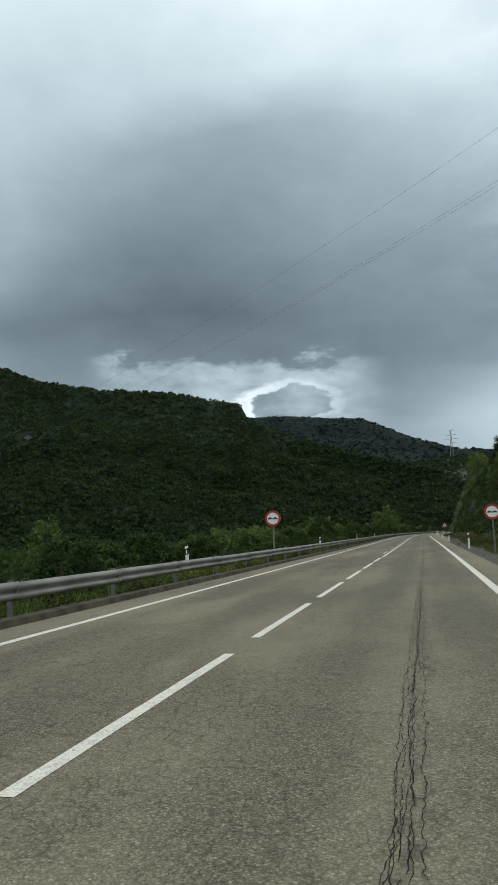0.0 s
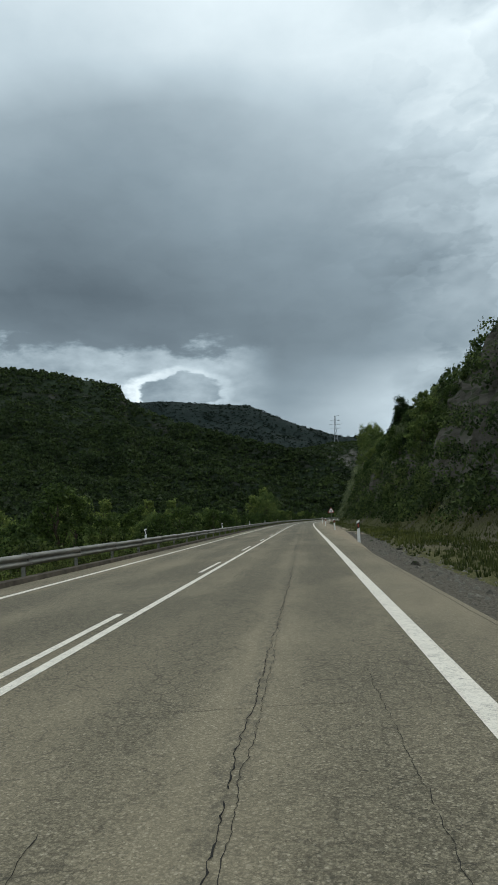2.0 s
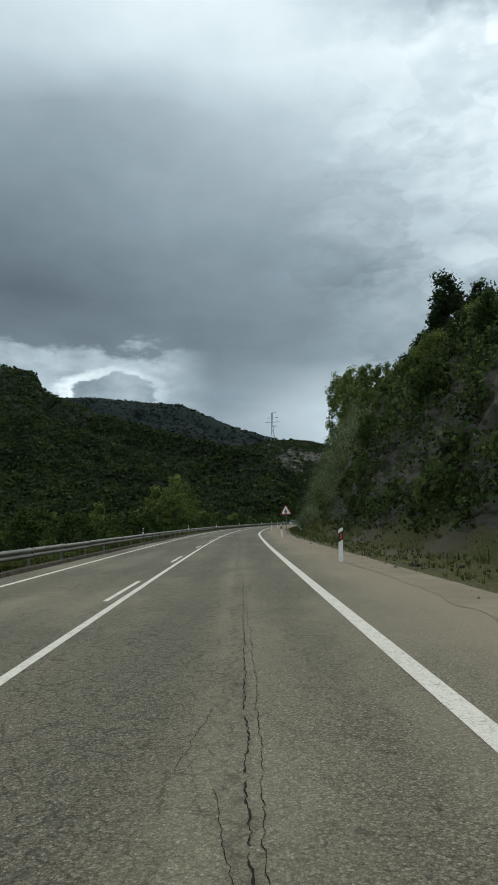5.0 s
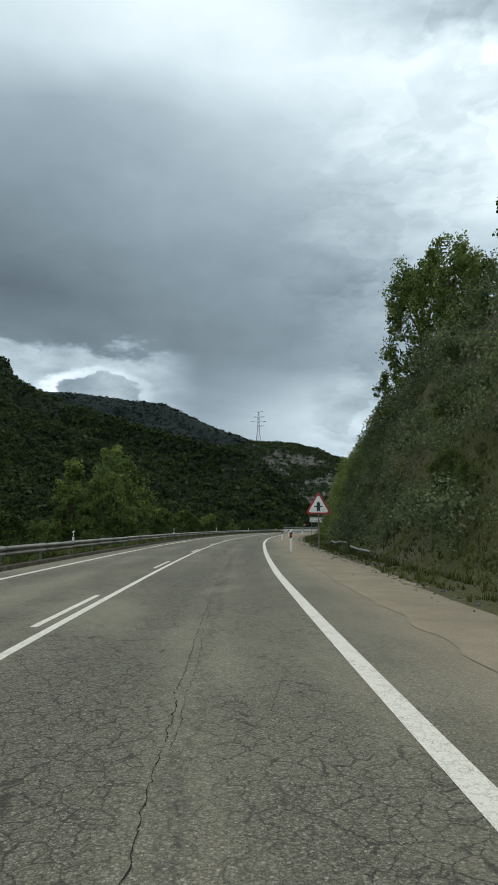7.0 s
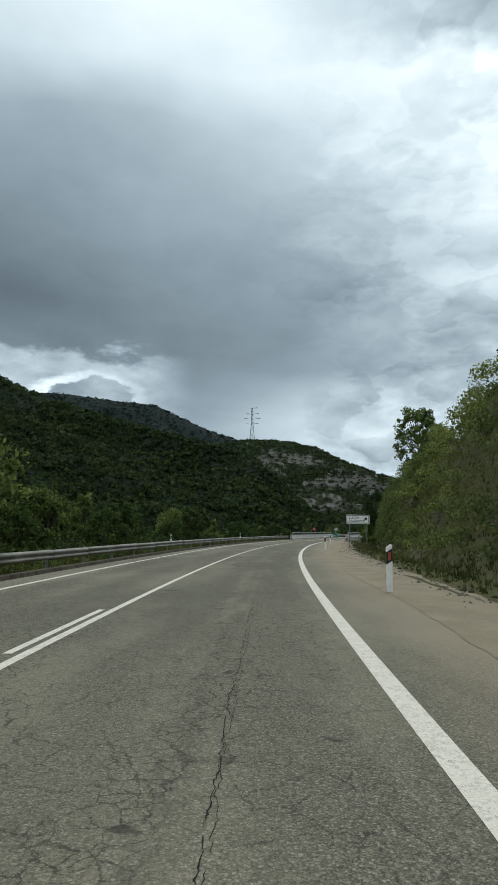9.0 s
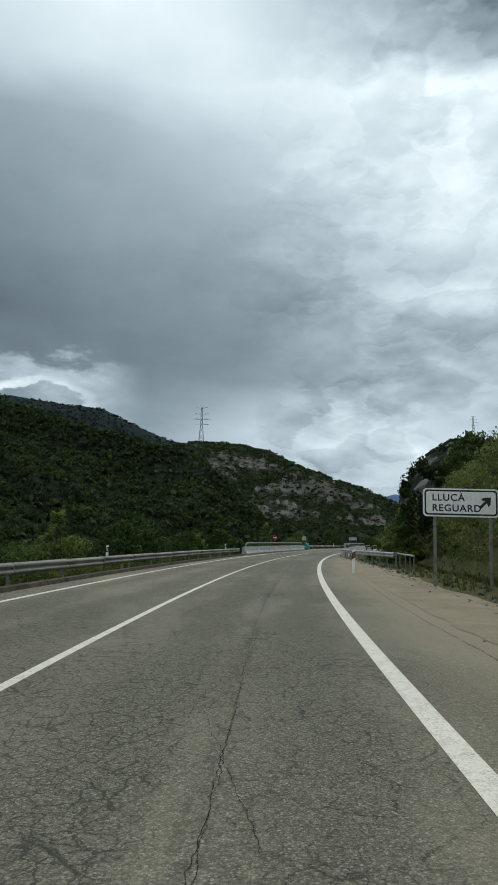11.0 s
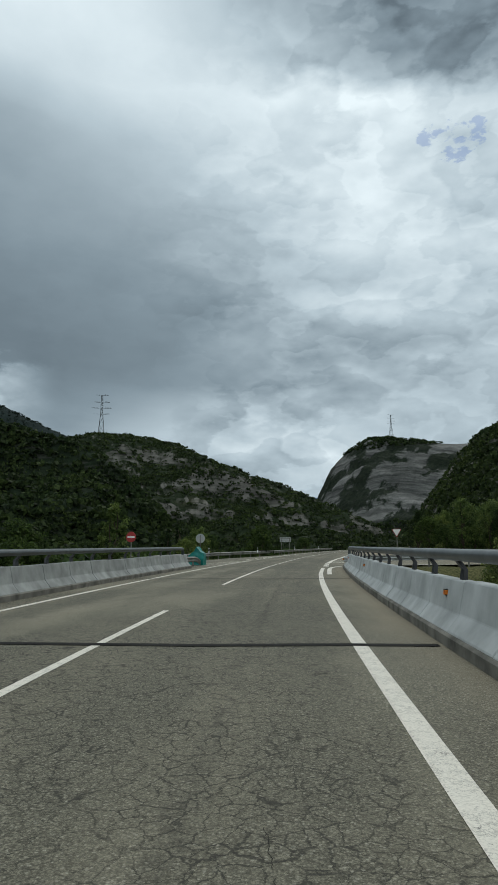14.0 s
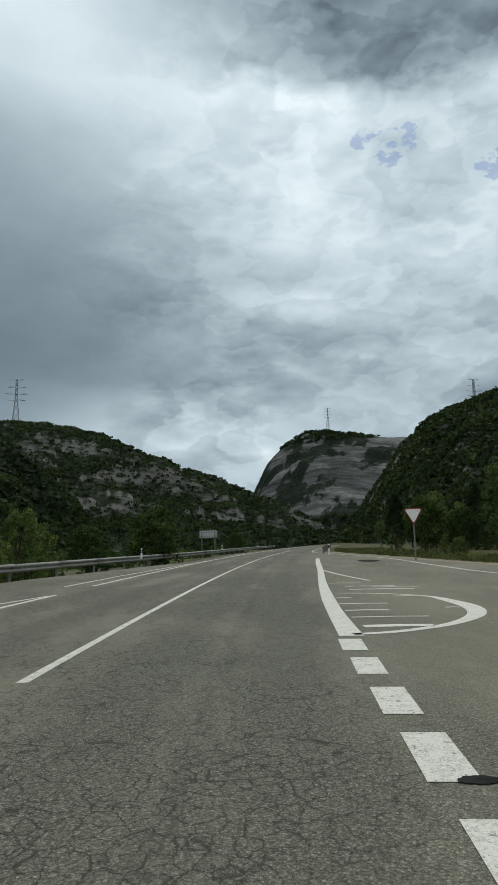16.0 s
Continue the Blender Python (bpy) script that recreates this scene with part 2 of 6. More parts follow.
def make_asphalt():
    """Old asphalt. Its UV map is in metres: across the road, and along it."""
    m, t, b = material("worn_asphalt", 0.87)
    b.inputs["Specular IOR Level"].default_value = 0.15
    uv, sp = t.nodes.new("ShaderNodeTexCoord").outputs["UV"], t.nodes.new("ShaderNodeSeparateXYZ")
    link(t, uv, sp.inputs[0])
    across, along = sp.outputs[0], sp.outputs[1]

    def cell(scale):
        n = tex(t, "voronoi", scale, space="UV")
        q = t.nodes.new("ShaderNodeSeparateColor")
        link(t, n.outputs["Color"], q.inputs[0])
        return n, q.outputs[0]

    # crushed stone of two sizes in dark binder
    big, tone = cell(70)
    small, tone2 = cell(160)
    col = ramp(t, tone, [(0.0, (0.05, 0.046, 0.036)), (0.35, (0.16, 0.148, 0.112)), (0.8, (0.26, 0.238, 0.18)), (0.95, (0.37, 0.345, 0.275)), (1.0, (0.5, 0.47, 0.39))])
    col2 = ramp(t, tone2, [(0.0, (0.045, 0.042, 0.033)), (0.5, (0.17, 0.156, 0.12)), (1.0, (0.42, 0.385, 0.3))])
    col = mixed(t, 0.45, col, col2)
    binder = between(t, big.outputs["Distance"], 0.42, 0.72)
    col = mixed(t, num(t, "MULTIPLY", binder, 0.5), col, (0.075, 0.07, 0.055))
    # pale dusty ground in drifting patches, palest between the wheel tracks
    tracks = ramp(t, num(t, "MULTIPLY_ADD", across, 0.1, 0.5), [(0.0, (0, 0, 0)), (0.17, (0, 0, 0)), (0.23, (0.8, 0.8, 0.8)), (0.31, (0.1, 0.1, 0.1)), (0.39, (0.9, 0.9, 0.9)), (0.46, (0.35, 0.35, 0.35)), (0.56, (0.25, 0.25, 0.25)), (0.625, (1, 1, 1)), (0.69, (0.15, 0.15, 0.15)), (0.77, (1, 1, 1)), (0.83, (0.3, 0.3, 0.3)), (1.0, (0, 0, 0))], True)
    blot = tex(t, "noise", 0.22, 8, 0.66, space="UV", stretch=(1.0, 0.45, 1.0)).outputs[0]
    pale = num(t, "SUBTRACT", between(t, blot, 0.32, 0.66, 0.0, 0.9), num(t, "MULTIPLY", tracks, 0.45))
    pale = num(t, "MAXIMUM", pale, 0.0)
    col = mixed(t, pale, col, mixed(t, 0.5, col, (0.31, 0.275, 0.205)))
    # tired, stripped areas: loose dark crumbs where the binder has gone
    age = between(t, along, 100, 215)
    wide = tex(t, "noise", 0.33, 7, 0.7, 0.3, space="UV", stretch=(1.0, 0.35, 1.0)).outputs[0]
    sick = num(t, "MULTIPLY_ADD", tracks, 0.16, wide)
    sick = num(t, "MULTIPLY_ADD", age, 0.03, sick)
    tired = between(t, sick, 0.47, 0.64)
    crumb = between(t, tex(t, "noise", 34.0, 6, 0.82, space="UV").outputs[0], 0.46, 0.6)
    worn = num(t, "MULTIPLY", tired, crumb)
    col = mixed(t, num(t, "MULTIPLY", worn, 0.42), col, (0.035, 0.034, 0.029))
    col = mixed(t, num(t, "MULTIPLY", tired, 0.3), col, mixed(t, 1.0, col, (0.72, 0.73, 0.73), "MULTIPLY"))
    col = mixed(t, 1.0, col, (0.89, 0.855, 0.775), "MULTIPLY")
    # later stretches are an older, greyer and darker mix
    col = mixed(t, age, col, mixed(t, 1.0, col, (0.98, 1.035, 1.11), "MULTIPLY"))
    # ragged net of cracks, in coarse and fine meshes, broken up
    w1, w2 = tex(t, "noise", 6.0, 6, 0.72, space="UV"), tex(t, "noise", 1.7, 7, 0.8, space="UV")
    net = None
    for scale, thick, lo, hi, tall in ((2.5, 0.017, 0.53, 0.62, 0.85), (6.5, 0.036, 0.5, 0.64, 0.9)):
        add = t.nodes.new("ShaderNodeVectorMath")
        add.operation = "MULTIPLY_ADD"
        add.inputs[1].default_value = (0.24 if scale < 4 else 0.13, 0.24 if scale < 4 else 0.13, 0)
        link(t, w1.outputs["Color"], add.inputs[0])
        link(t, uv, add.inputs[2])
        mp = t.nodes.new("ShaderNodeMapping")
        mp.inputs["Scale"].default_value = (1, tall, 1)
        link(t, add.outputs[0], mp.inputs[0])
        n = t.nodes.new("ShaderNodeTexVoronoi")
        n.feature = "DISTANCE_TO_EDGE"
        n.inputs["Scale"].default_value = scale
        link(t, mp.outputs[0], n.inputs["Vector"])
        line = between(t, n.outputs["Distance"], 0.35 * thick, thick, 1.0, 0.0)
        line = num(t, "MULTIPLY", line, between(t, w2.outputs[0] if scale < 4 else wide, lo - 0.09, hi - 0.09))
        net = line if net is None else num(t, "MAXIMUM", net, line)
    strong = num(t, "MULTIPLY", between(t, sick, 0.43, 0.6), num(t, "MULTIPLY_ADD", age, 0.35, 0.65))
    split = num(t, "MULTIPLY", num(t, "MULTIPLY", net, strong), between(t, across, 3.3, 3.7, 1.0, 0.25))
    col = mixed(t, num(t, "MULTIPLY", split, 0.72), col, (0.025, 0.024, 0.021))
    # dark seepage along the seam in the middle of the lane
    seam = num(t, "MULTIPLY_ADD", num(t, "SUBTRACT", tex(t, "noise", 0.5, 6, 0.7, space="UV").outputs[0], 0.5), 0.5, num(t, "SUBTRACT", across, 1.97))
    seam = between(t, num(t, "ABSOLUTE", seam), 0.02, 0.16, 1.0, 0.0)
    seam = num(t, "MULTIPLY", seam, between(t, tex(t, "noise", 14.0, 6, 0.8, space="UV", stretch=(1.0, 0.5, 1.0)).outputs[0], 0.42, 0.62, 0.0, 0.5))
    col = mixed(t, seam, col, (0.035, 0.034, 0.03))
    # sandy dust lies on the margin outside the edge line
    drift = num(t, "MULTIPLY_ADD", num(t, "SUBTRACT", tex(t, "noise", 1.1, 7, 0.7, space="UV", stretch=(1.0, 0.3, 1.0)).outputs[0], 0.5), 1.6, across)
    dust = num(t, "MULTIPLY", between(t, drift, 3.55, 5.1, 0.0, 0.85), between(t, along, 92, 125, 0.35, 1.0))
    dust = num(t, "MULTIPLY", dust, between(t, along, 396, 404, 1.0, 0.2))
    col = mixed(t, dust, col, mixed(t, 0.68, col, (0.29, 0.238, 0.165)))
    link(t, col, b.inputs["Base Color"])
    rise = mixed(t, 0.5, big.outputs["Distance"], small.outputs["Distance"])
    low = num(t, "MAXIMUM", split, num(t, "MULTIPLY", worn, 0.5))
    bump(t, b, mixed(t, low, rise, (1.0, 1.0, 1.0)), -0.7, 0.012)
    return m


def make_sand_shoulder():
    m, t, b = material("dusty_shoulder", 0.95)
    n, f = tex(t, "noise", 0.8, 7, 0.65), tex(t, "noise", 45, 4, 0.7)
    col = ramp(t, n.outputs[0], [(0.3, (0.2, 0.168, 0.12)), (0.55, (0.29, 0.242, 0.17)), (0.75, (0.37, 0.312, 0.222))])
    col = mixed(t, 0.35, col, ramp(t, f.outputs[0], [(0.3, (0.06, 0.052, 0.04)), (0.7, (0.4, 0.34, 0.25))]))
    link(t, col, b.inputs["Base Color"])
    bump(t, b, f.outputs[0], 0.5, 0.02)
    return m


def make_line_paint(name="worn_white_line_paint", wear=0.0):
    m, t, b = material(name, 0.7)
    n, f = tex(t, "noise", 2.5, 7, 0.7), tex(t, "noise", 55, 4, 0.7)
    col = ramp(t, f.outputs[0], [(0.25, (0.4, 0.375, 0.32)), (0.5, (0.66, 0.62, 0.53)), (0.8, (0.76, 0.72, 0.63))])
    worn = mixed(t, 0.5, n.outputs[0], f.outputs[0])
    col = mixed(t, ramp(t, worn, [(0.58, (0, 0, 0)), (0.66, (0.85, 0.85, 0.85))]), col, (0.13, 0.125, 0.11))
    chip = tex(t, "noise", 9.0, 8, 0.8)
    col = mixed(t, ramp(t, chip.outputs[0], [(0.6 - wear, (0, 0, 0)), (0.65 - wear, (0.9, 0.9, 0.9))]), col, (0.12, 0.112, 0.095))
    hair = tex(t, "noise", 3.0, 7, 0.75)
    col = mixed(t, ramp(t, hair.outputs[0], [(0.485, (0, 0, 0)), (0.5, (0.65, 0.65, 0.65)), (0.515, (0, 0, 0))]), col, (0.2, 0.19, 0.165))
    link(t, col, b.inputs["Base Color"])
    bump(t, b, f.outputs[0], 0.3, 0.006)
    return m


def make_ground():
    m, t, b = material("grass_and_earth", 0.95)
    n, f, s = tex(t, "noise", 0.12, 8, 0.65), tex(t, "noise", 9.0, 8, 0.75), tex(t, "noise", 30, 3)
    grass = ramp(t, f.outputs[0], [(0.34, (0.03, 0.034, 0.013)), (0.5, (0.082, 0.082, 0.033)), (0.66, (0.165, 0.15, 0.07))])
    earth = ramp(t, s.outputs[0], [(0.3, (0.07, 0.058, 0.042)), (0.7, (0.19, 0.165, 0.125))])
    col = mixed(t, ramp(t, n.outputs[0], [(0.5, (0, 0, 0)), (0.68, (1, 1, 1))]), grass, earth)
    link(t, col, b.inputs["Base Color"])
    bump(t, b, f.outputs[0], 0.7, 0.05)
    return m


def make_hill(name, rock, scrub, earth, scale=1.0, rocky=0.5, strata=0.0):
    """Hillside: scrub with bare earth, and rock where it is steep."""
    m, t, b = material(name, 0.95)
    big, mid, fine = tex(t, "noise", 0.012 * scale, 8, 0.65), tex(t, "noise", 0.07 * scale, 8, 0.7), tex(t, "noise", 0.5 * scale, 6, 0.7)
    s0 = tuple(c * 0.45 for c in scrub)
    green = ramp(t, mid.outputs[0], [(0.32, s0), (0.52, scrub), (0.72, tuple(c * 1.7 for c in scrub))])
    green = mixed(t, 0.62, green, ramp(t, fine.outputs[0], [(0.35, s0), (0.7, tuple(c * 1.5 for c in scrub))]))
    col = mixed(t, ramp(t, mixed(t, 0.5, big.outputs[0], mid.outputs[0]), [(0.52, (0, 0, 0)), (0.64, (0.75, 0.75, 0.75))]), green, earth)
    lay = tex(t, "noise", 0.05 * scale, 7, 0.65, 0.4, stretch=(0.45, 0.45, 3.2))
    rk = ramp(t, lay.outputs[0], [(0.3, tuple(c * 0.35 for c in rock)), (0.5, rock), (0.7, tuple(min(1, c * 1.5) for c in rock))])
    g, sp = t.nodes.new("ShaderNodeNewGeometry"), t.nodes.new("ShaderNodeSeparateXYZ")
    link(t, g.outputs["True Normal"], sp.inputs[0])
    ad = t.nodes.new("ShaderNodeMath")
    ad.operation = "MULTIPLY_ADD"
    link(t, lay.outputs[0], ad.inputs[0])
    ad.inputs[1].default_value = -0.35
    link(t, sp.outputs[2], ad.inputs[2])
    steep = ramp(t, ad.outputs[0], [(rocky - 0.08, (1, 1, 1)), (rocky + 0.08, (0, 0, 0))])
    col = mixed(t, steep, col, rk)
    link(t, col, b.inputs["Base Color"])
    bump(t, b, mixed(t, 0.5, fine.outputs[0], lay.outputs[0]), 0.8, 2.0 / scale)
    return m


def make_dome():
    """Bare limestone in arched layers, with dark wooded hollows."""
    m, t, b = material("arched_limestone_layers", 0.95)
    c = t.nodes.new("ShaderNodeTexCoord")
    wob = tex(t, "noise", 0.012, 5, 0.6)
    sh = t.nodes.new("ShaderNodeVectorMath")
    sh.operation = "MULTIPLY_ADD"
    sh.inputs[1].default_value = (22, 22, 22)
    link(t, wob.outputs["Color"], sh.inputs[0])
    link(t, c.outputs["Object"], sh.inputs[2])
    # the layers are bent over an axis that runs into the mountain
    along, sz, flat = t.nodes.new("ShaderNodeVectorMath"), t.nodes.new("ShaderNodeSeparateXYZ"), t.nodes.new("ShaderNodeCombineXYZ")
    along.operation = "DOT_PRODUCT"
    along.inputs[1].default_value = (0.811, -0.585, 0)
    link(t, sh.outputs[0], along.inputs[0])
    link(t, sh.outputs[0], sz.inputs[0])
    link(t, along.outputs["Value"], flat.inputs[0])
    link(t, sz.outputs[2], flat.inputs[2])
    d = t.nodes.new("ShaderNodeVectorMath")
    d.operation = "DISTANCE"
    link(t, flat.outputs[0], d.inputs[0])
    d.inputs[1].default_value = (-20, 0, -60)
    q, p = t.nodes.new("ShaderNodeCombineXYZ"), t.nodes.new("ShaderNodeVectorMath")
    link(t, d.outputs["Value"], q.inputs[2])
    p.operation = "MULTIPLY_ADD"
    p.inputs[1].default_value = (0.06, 0.06, 0.06)
    link(t, c.outputs["Object"], p.inputs[0])
    link(t, q.outputs[0], p.inputs[2])
    lay = t.nodes.new("ShaderNodeTexNoise")
    lay.inputs["Scale"].default_value, lay.inputs["Detail"].default_value, lay.inputs["Roughness"].default_value = 0.15, 7, 0.64
    link(t, p.outputs[0], lay.inputs["Vector"])
    col = ramp(t, lay.outputs[0], [(0.34, (0.04, 0.042, 0.038)), (0.45, (0.1, 0.1, 0.093)), (0.55, (0.165, 0.163, 0.152)), (0.66, (0.25, 0.245, 0.226))])
    blot = tex(t, "noise", 0.03, 7, 0.65)
    col = mixed(t, ramp(t, blot.outputs[0], [(0.35, (0.6, 0.6, 0.6)), (0.55, (0, 0, 0))]), col, mixed(t, 0.5, col, (0.04, 0.043, 0.036)))
    wood = tex(t, "noise", 0.014, 7, 0.6, 0.3)
    col = mixed(t, ramp(t, wood.outputs[0], [(0.5, (0, 0, 0)), (0.54, (0.95, 0.95, 0.95))]), col, ramp(t, tex(t, "noise", 0.2, 6, 0.7).outputs[0], [(0.35, (0.008, 0.012, 0.008)), (0.7, (0.026, 0.036, 0.02))]))
    link(t, col, b.inputs["Base Color"])
    bump(t, b, mixed(t, 0.35, lay.outputs[0], tex(t, "noise", 0.35, 6, 0.7).outputs[0]), 0.9, 5.0)
    return m


def make_leaf(name, dark, lite):
    m, t, b = material(name, 0.6)
    g = t.nodes.new("ShaderNodeNewGeometry")
    o = t.nodes.new("ShaderNodeObjectInfo")
    col = ramp(t, g.outputs["Random Per Island"], [(0.0, dark), (1.0, lite)])
    hue = ramp(t, o.outputs["Random"], [(0.0, (0.72, 0.82, 0.8)), (1.0, (1.1, 1.12, 0.98))])
    col = mixed(t, 1.0, col, hue, "MULTIPLY")
    patch = ramp(t, tex(t, "noise", 0.05, 4).outputs[0], [(0.32, (0.6, 0.66, 0.66)), (0.68, (1.35, 1.28, 1.08))])
    col = mixed(t, 1.0, col, patch, "MULTIPLY")
    single = ramp(t, tex(t, "noise", 0.75, 2).outputs[0], [(0.34, (0.5, 0.56, 0.52)), (0.66, (1.5, 1.42, 1.25))])
    col = mixed(t, 1.0, col, single, "MULTIPLY")
    link(t, col, b.inputs["Base Color"])
    b.inputs["Specular IOR Level"].default_value = 0.1
    thin, mx = t.nodes.new("ShaderNodeBsdfTranslucent"), t.nodes.new("ShaderNodeMixShader")
    link(t, col, thin.inputs[0])
    mx.inputs[0].default_value = 0.46
    link(t, b.outputs[0], mx.inputs[1])
    link(t, thin.outputs[0], mx.inputs[2])
    link(t, mx.outputs[0], t.nodes["Material Output"].inputs[0])
    return m


ASPHALT, SHOULDER, PAINT, GROUND = make_asphalt(), make_sand_shoulder(), make_line_paint(), make_ground()
STEEL = plain("galvanised_steel", (0.19, 0.188, 0.165), 0.6, 0.12, 0.35, 1.2)
STEEL_NEW = plain("bright_galvanised_steel", (0.4, 0.41, 0.4), 0.5, 0.25, 0.25, 1.5)
STEEL_DULL = plain("weathered_galvanised_post", (0.2, 0.195, 0.17), 0.7, 0.3, 0.4, 4)
CONCRETE = plain("stained_concrete", (0.32, 0.33, 0.315), 0.9, 0, 0.35, 1.6, 0.4)
KERB = plain("dark_weathered_kerb", (0.078, 0.068, 0.053), 0.95, 0, 0.5, 2.5, 0.5)
TAR = plain("dark_bitumen_seal", (0.026, 0.025, 0.023), 0.92, 0, 0.4, 6)
WHITE = plain("white_plastic", (0.78, 0.78, 0.75), 0.5, 0, 0.12, 8)
BLACK = plain("black_plastic", (0.012, 0.012, 0.013), 0.5, 0, 0.3, 8)
RED = plain("red_sign_paint", (0.36, 0.018, 0.016), 0.4, 0, 0.2, 6)
AMBER = plain("amber_reflector", (0.75, 0.2, 0.01), 0.3, 0, 0.2, 20)
RUST = plain("red_reflector", (0.38, 0.055, 0.018), 0.35, 0, 0.2, 20)
GREY_BACK = plain("bare_aluminium_sign_back", (0.42, 0.43, 0.42), 0.5, 0.3, 0.2, 3)
GREEN_RAIL = plain("dark_painted_steel_rail", (0.075, 0.085, 0.085), 0.45, 0.3, 0.35, 3)
TEAL = plain("teal_plastic", (0.0, 0.2, 0.17), 0.5, 0, 0.3, 4)
PYLON = plain("pylon_steel", (0.22, 0.24, 0.25), 0.6, 0.4, 0.2, 1)
BARK = plain("rough_bark", (0.075, 0.06, 0.045), 0.95, 0, 0.45, 6, 0.8, 25)
ROCK = make_hill("grey_limestone", (0.1, 0.093, 0.078), (0.036, 0.046, 0.022), (0.075, 0.068, 0.046), 14.0, 0.28)
SLOPE_A = make_hill("dark_scrub_hillside", (0.055, 0.054, 0.046), (0.018, 0.028, 0.015), (0.03, 0.035, 0.021), 1.0, 0.36)
# the far ridge's colours are shifted to blue to stand for aerial haze
SLOPE_B = make_hill("haze_tinted_wooded_hillside", (0.036, 0.045, 0.045), (0.014, 0.023, 0.021), (0.019, 0.029, 0.026), 0.6, 0.12)
SLOPE_C = make_hill("scrub_hillside_with_rock_bands", (0.145, 0.138, 0.12), (0.019, 0.029, 0.013), (0.05, 0.046, 0.03), 1.2, 0.47)
SLOPE_D = make_dome()
# blue air haze over the distant mountain, painted as its base colour
SLOPE_F = plain("haze_tinted_mountain", (0.07, 0.12, 0.22), 1.0, 0, 0.3, 0.004)
LEAF = make_leaf("broad_leaves", (0.024, 0.042, 0.015), (0.085, 0.122, 0.042))
LEAF_PINE = make_leaf("pine_needles", (0.014, 0.026, 0.012), (0.045, 0.068, 0.03))
LEAF_LIGHT = make_leaf("young_poplar_leaves", (0.065, 0.097, 0.036), (0.2, 0.242, 0.092))
LEAF_SCRUB = make_leaf("scrub_leaves", (0.022, 0.036, 0.016), (0.12, 0.15, 0.064))
LEAF_GREY = make_leaf("grey_green_scrub_leaves", (0.085, 0.1, 0.068), (0.24, 0.26, 0.175))
LEAF_HILL = make_leaf("hillside_scrub_leaves", (0.012, 0.021, 0.01), (0.052, 0.075, 0.034))
# leaves of the far ridge carry the same painted haze tint
LEAF_FAR = make_leaf("haze_tinted_wood_leaves", (0.012, 0.02, 0.018), (0.026, 0.038, 0.033))
LEAF_VERGE = make_leaf("short_verge_grass", (0.045, 0.058, 0.024), (0.125, 0.135, 0.056))
PAINT_WORN = make_line_paint("patchy_old_line_paint", 0.035)
LEAF_BANK = make_leaf("light_bank_shrub_leaves", (0.072, 0.102, 0.04), (0.215, 0.24, 0.105))
GRAVEL_BED = plain("dark_gravel_bed", (0.105, 0.095, 0.075), 0.97, 0, 0.75, 22, 1.0, 45)

# ---- the road's line: x at every 20 m of y ----
ROAD_Y0, ROAD_STEP = -60.0, 20.0
ROAD_X = [-4.14, 0.47, 5.04, 9.58, 14.09, 18.58, 23.04, 27.51, 32.03, 36.68, 41.59, 46.91, 52.77, 59.33, 66.77, 75.27, 84.98, 95.96, 108.23, 121.72, 136.32, 151.93, 168.48, 185.93, 204.25]


def trace_road():
    """Points of the centre line, one per metre of its length."""
    k = np.array(ROAD_X)
    y = np.arange(ROAD_Y0, ROAD_Y0 + ROAD_STEP * (len(k) - 1), 0.1)
    i = np.clip(((y - ROAD_Y0) // ROAD_STEP).astype(int), 1, len(k) - 3)
    u = (y - (ROAD_Y0 + ROAD_STEP * i)) / ROAD_STEP
    a, b, c, d = k[i - 1], k[i], k[i + 1], k[i + 2]
    x = 0.5 * (2 * b + (c - a) * u + (2 * a - 5 * b + 4 * c - d) * u**2 + (3 * b - a - 3 * c + d) * u**3)
    s = np.concatenate([[0], np.cumsum(np.hypot(np.diff(x), np.diff(y)))])
    q = np.arange(0, s[-1] - 1, 1.0)
    return np.stack([np.interp(q, s, x), np.interp(q, s, y)], 1)


LINE = trace_road()
LAST = len(LINE) - 1
TANGENT = np.gradient(LINE, axis=0)
TANGENT /= np.linalg.norm(TANGENT, axis=1)[:, None]


def at_road(s, o=0.0, z=0.0):
    """The place s metres along the road and o metres to the right of its centre line."""
    k = min(max(s, 0.0), LAST - 1e-6)
    i = int(k)
    f = k - i
    p, d = LINE[i] * (1 - f) + LINE[i + 1] * f, TANGENT[i] * (1 - f) + TANGENT[i + 1] * f
    d = d / math.hypot(*d)
    p = p + d * (s - k)
    return Vector((p[0] + o * d[1], p[1] - o * d[0], z))


def heading(s):
    """Degrees to turn a thing, whose front looks along -y, so that it faces the traffic at s."""
    a, b = at_road(s - 0.5), at_road(s + 0.5)
    return math.degrees(math.atan2(-(b.x - a.x), b.y - a.y))


# ---- mesh tools ----
def part(name, bm, mat_, parent=None, label=""):
    me = bpy.data.meshes.new(name)
    bm.to_mesh(me)
    bm.free()
    me.materials.append(mat_)
    ob = new(name, me)
    if parent:
        ob.parent = parent
    if label:
        tagged(ob, label)
    return ob


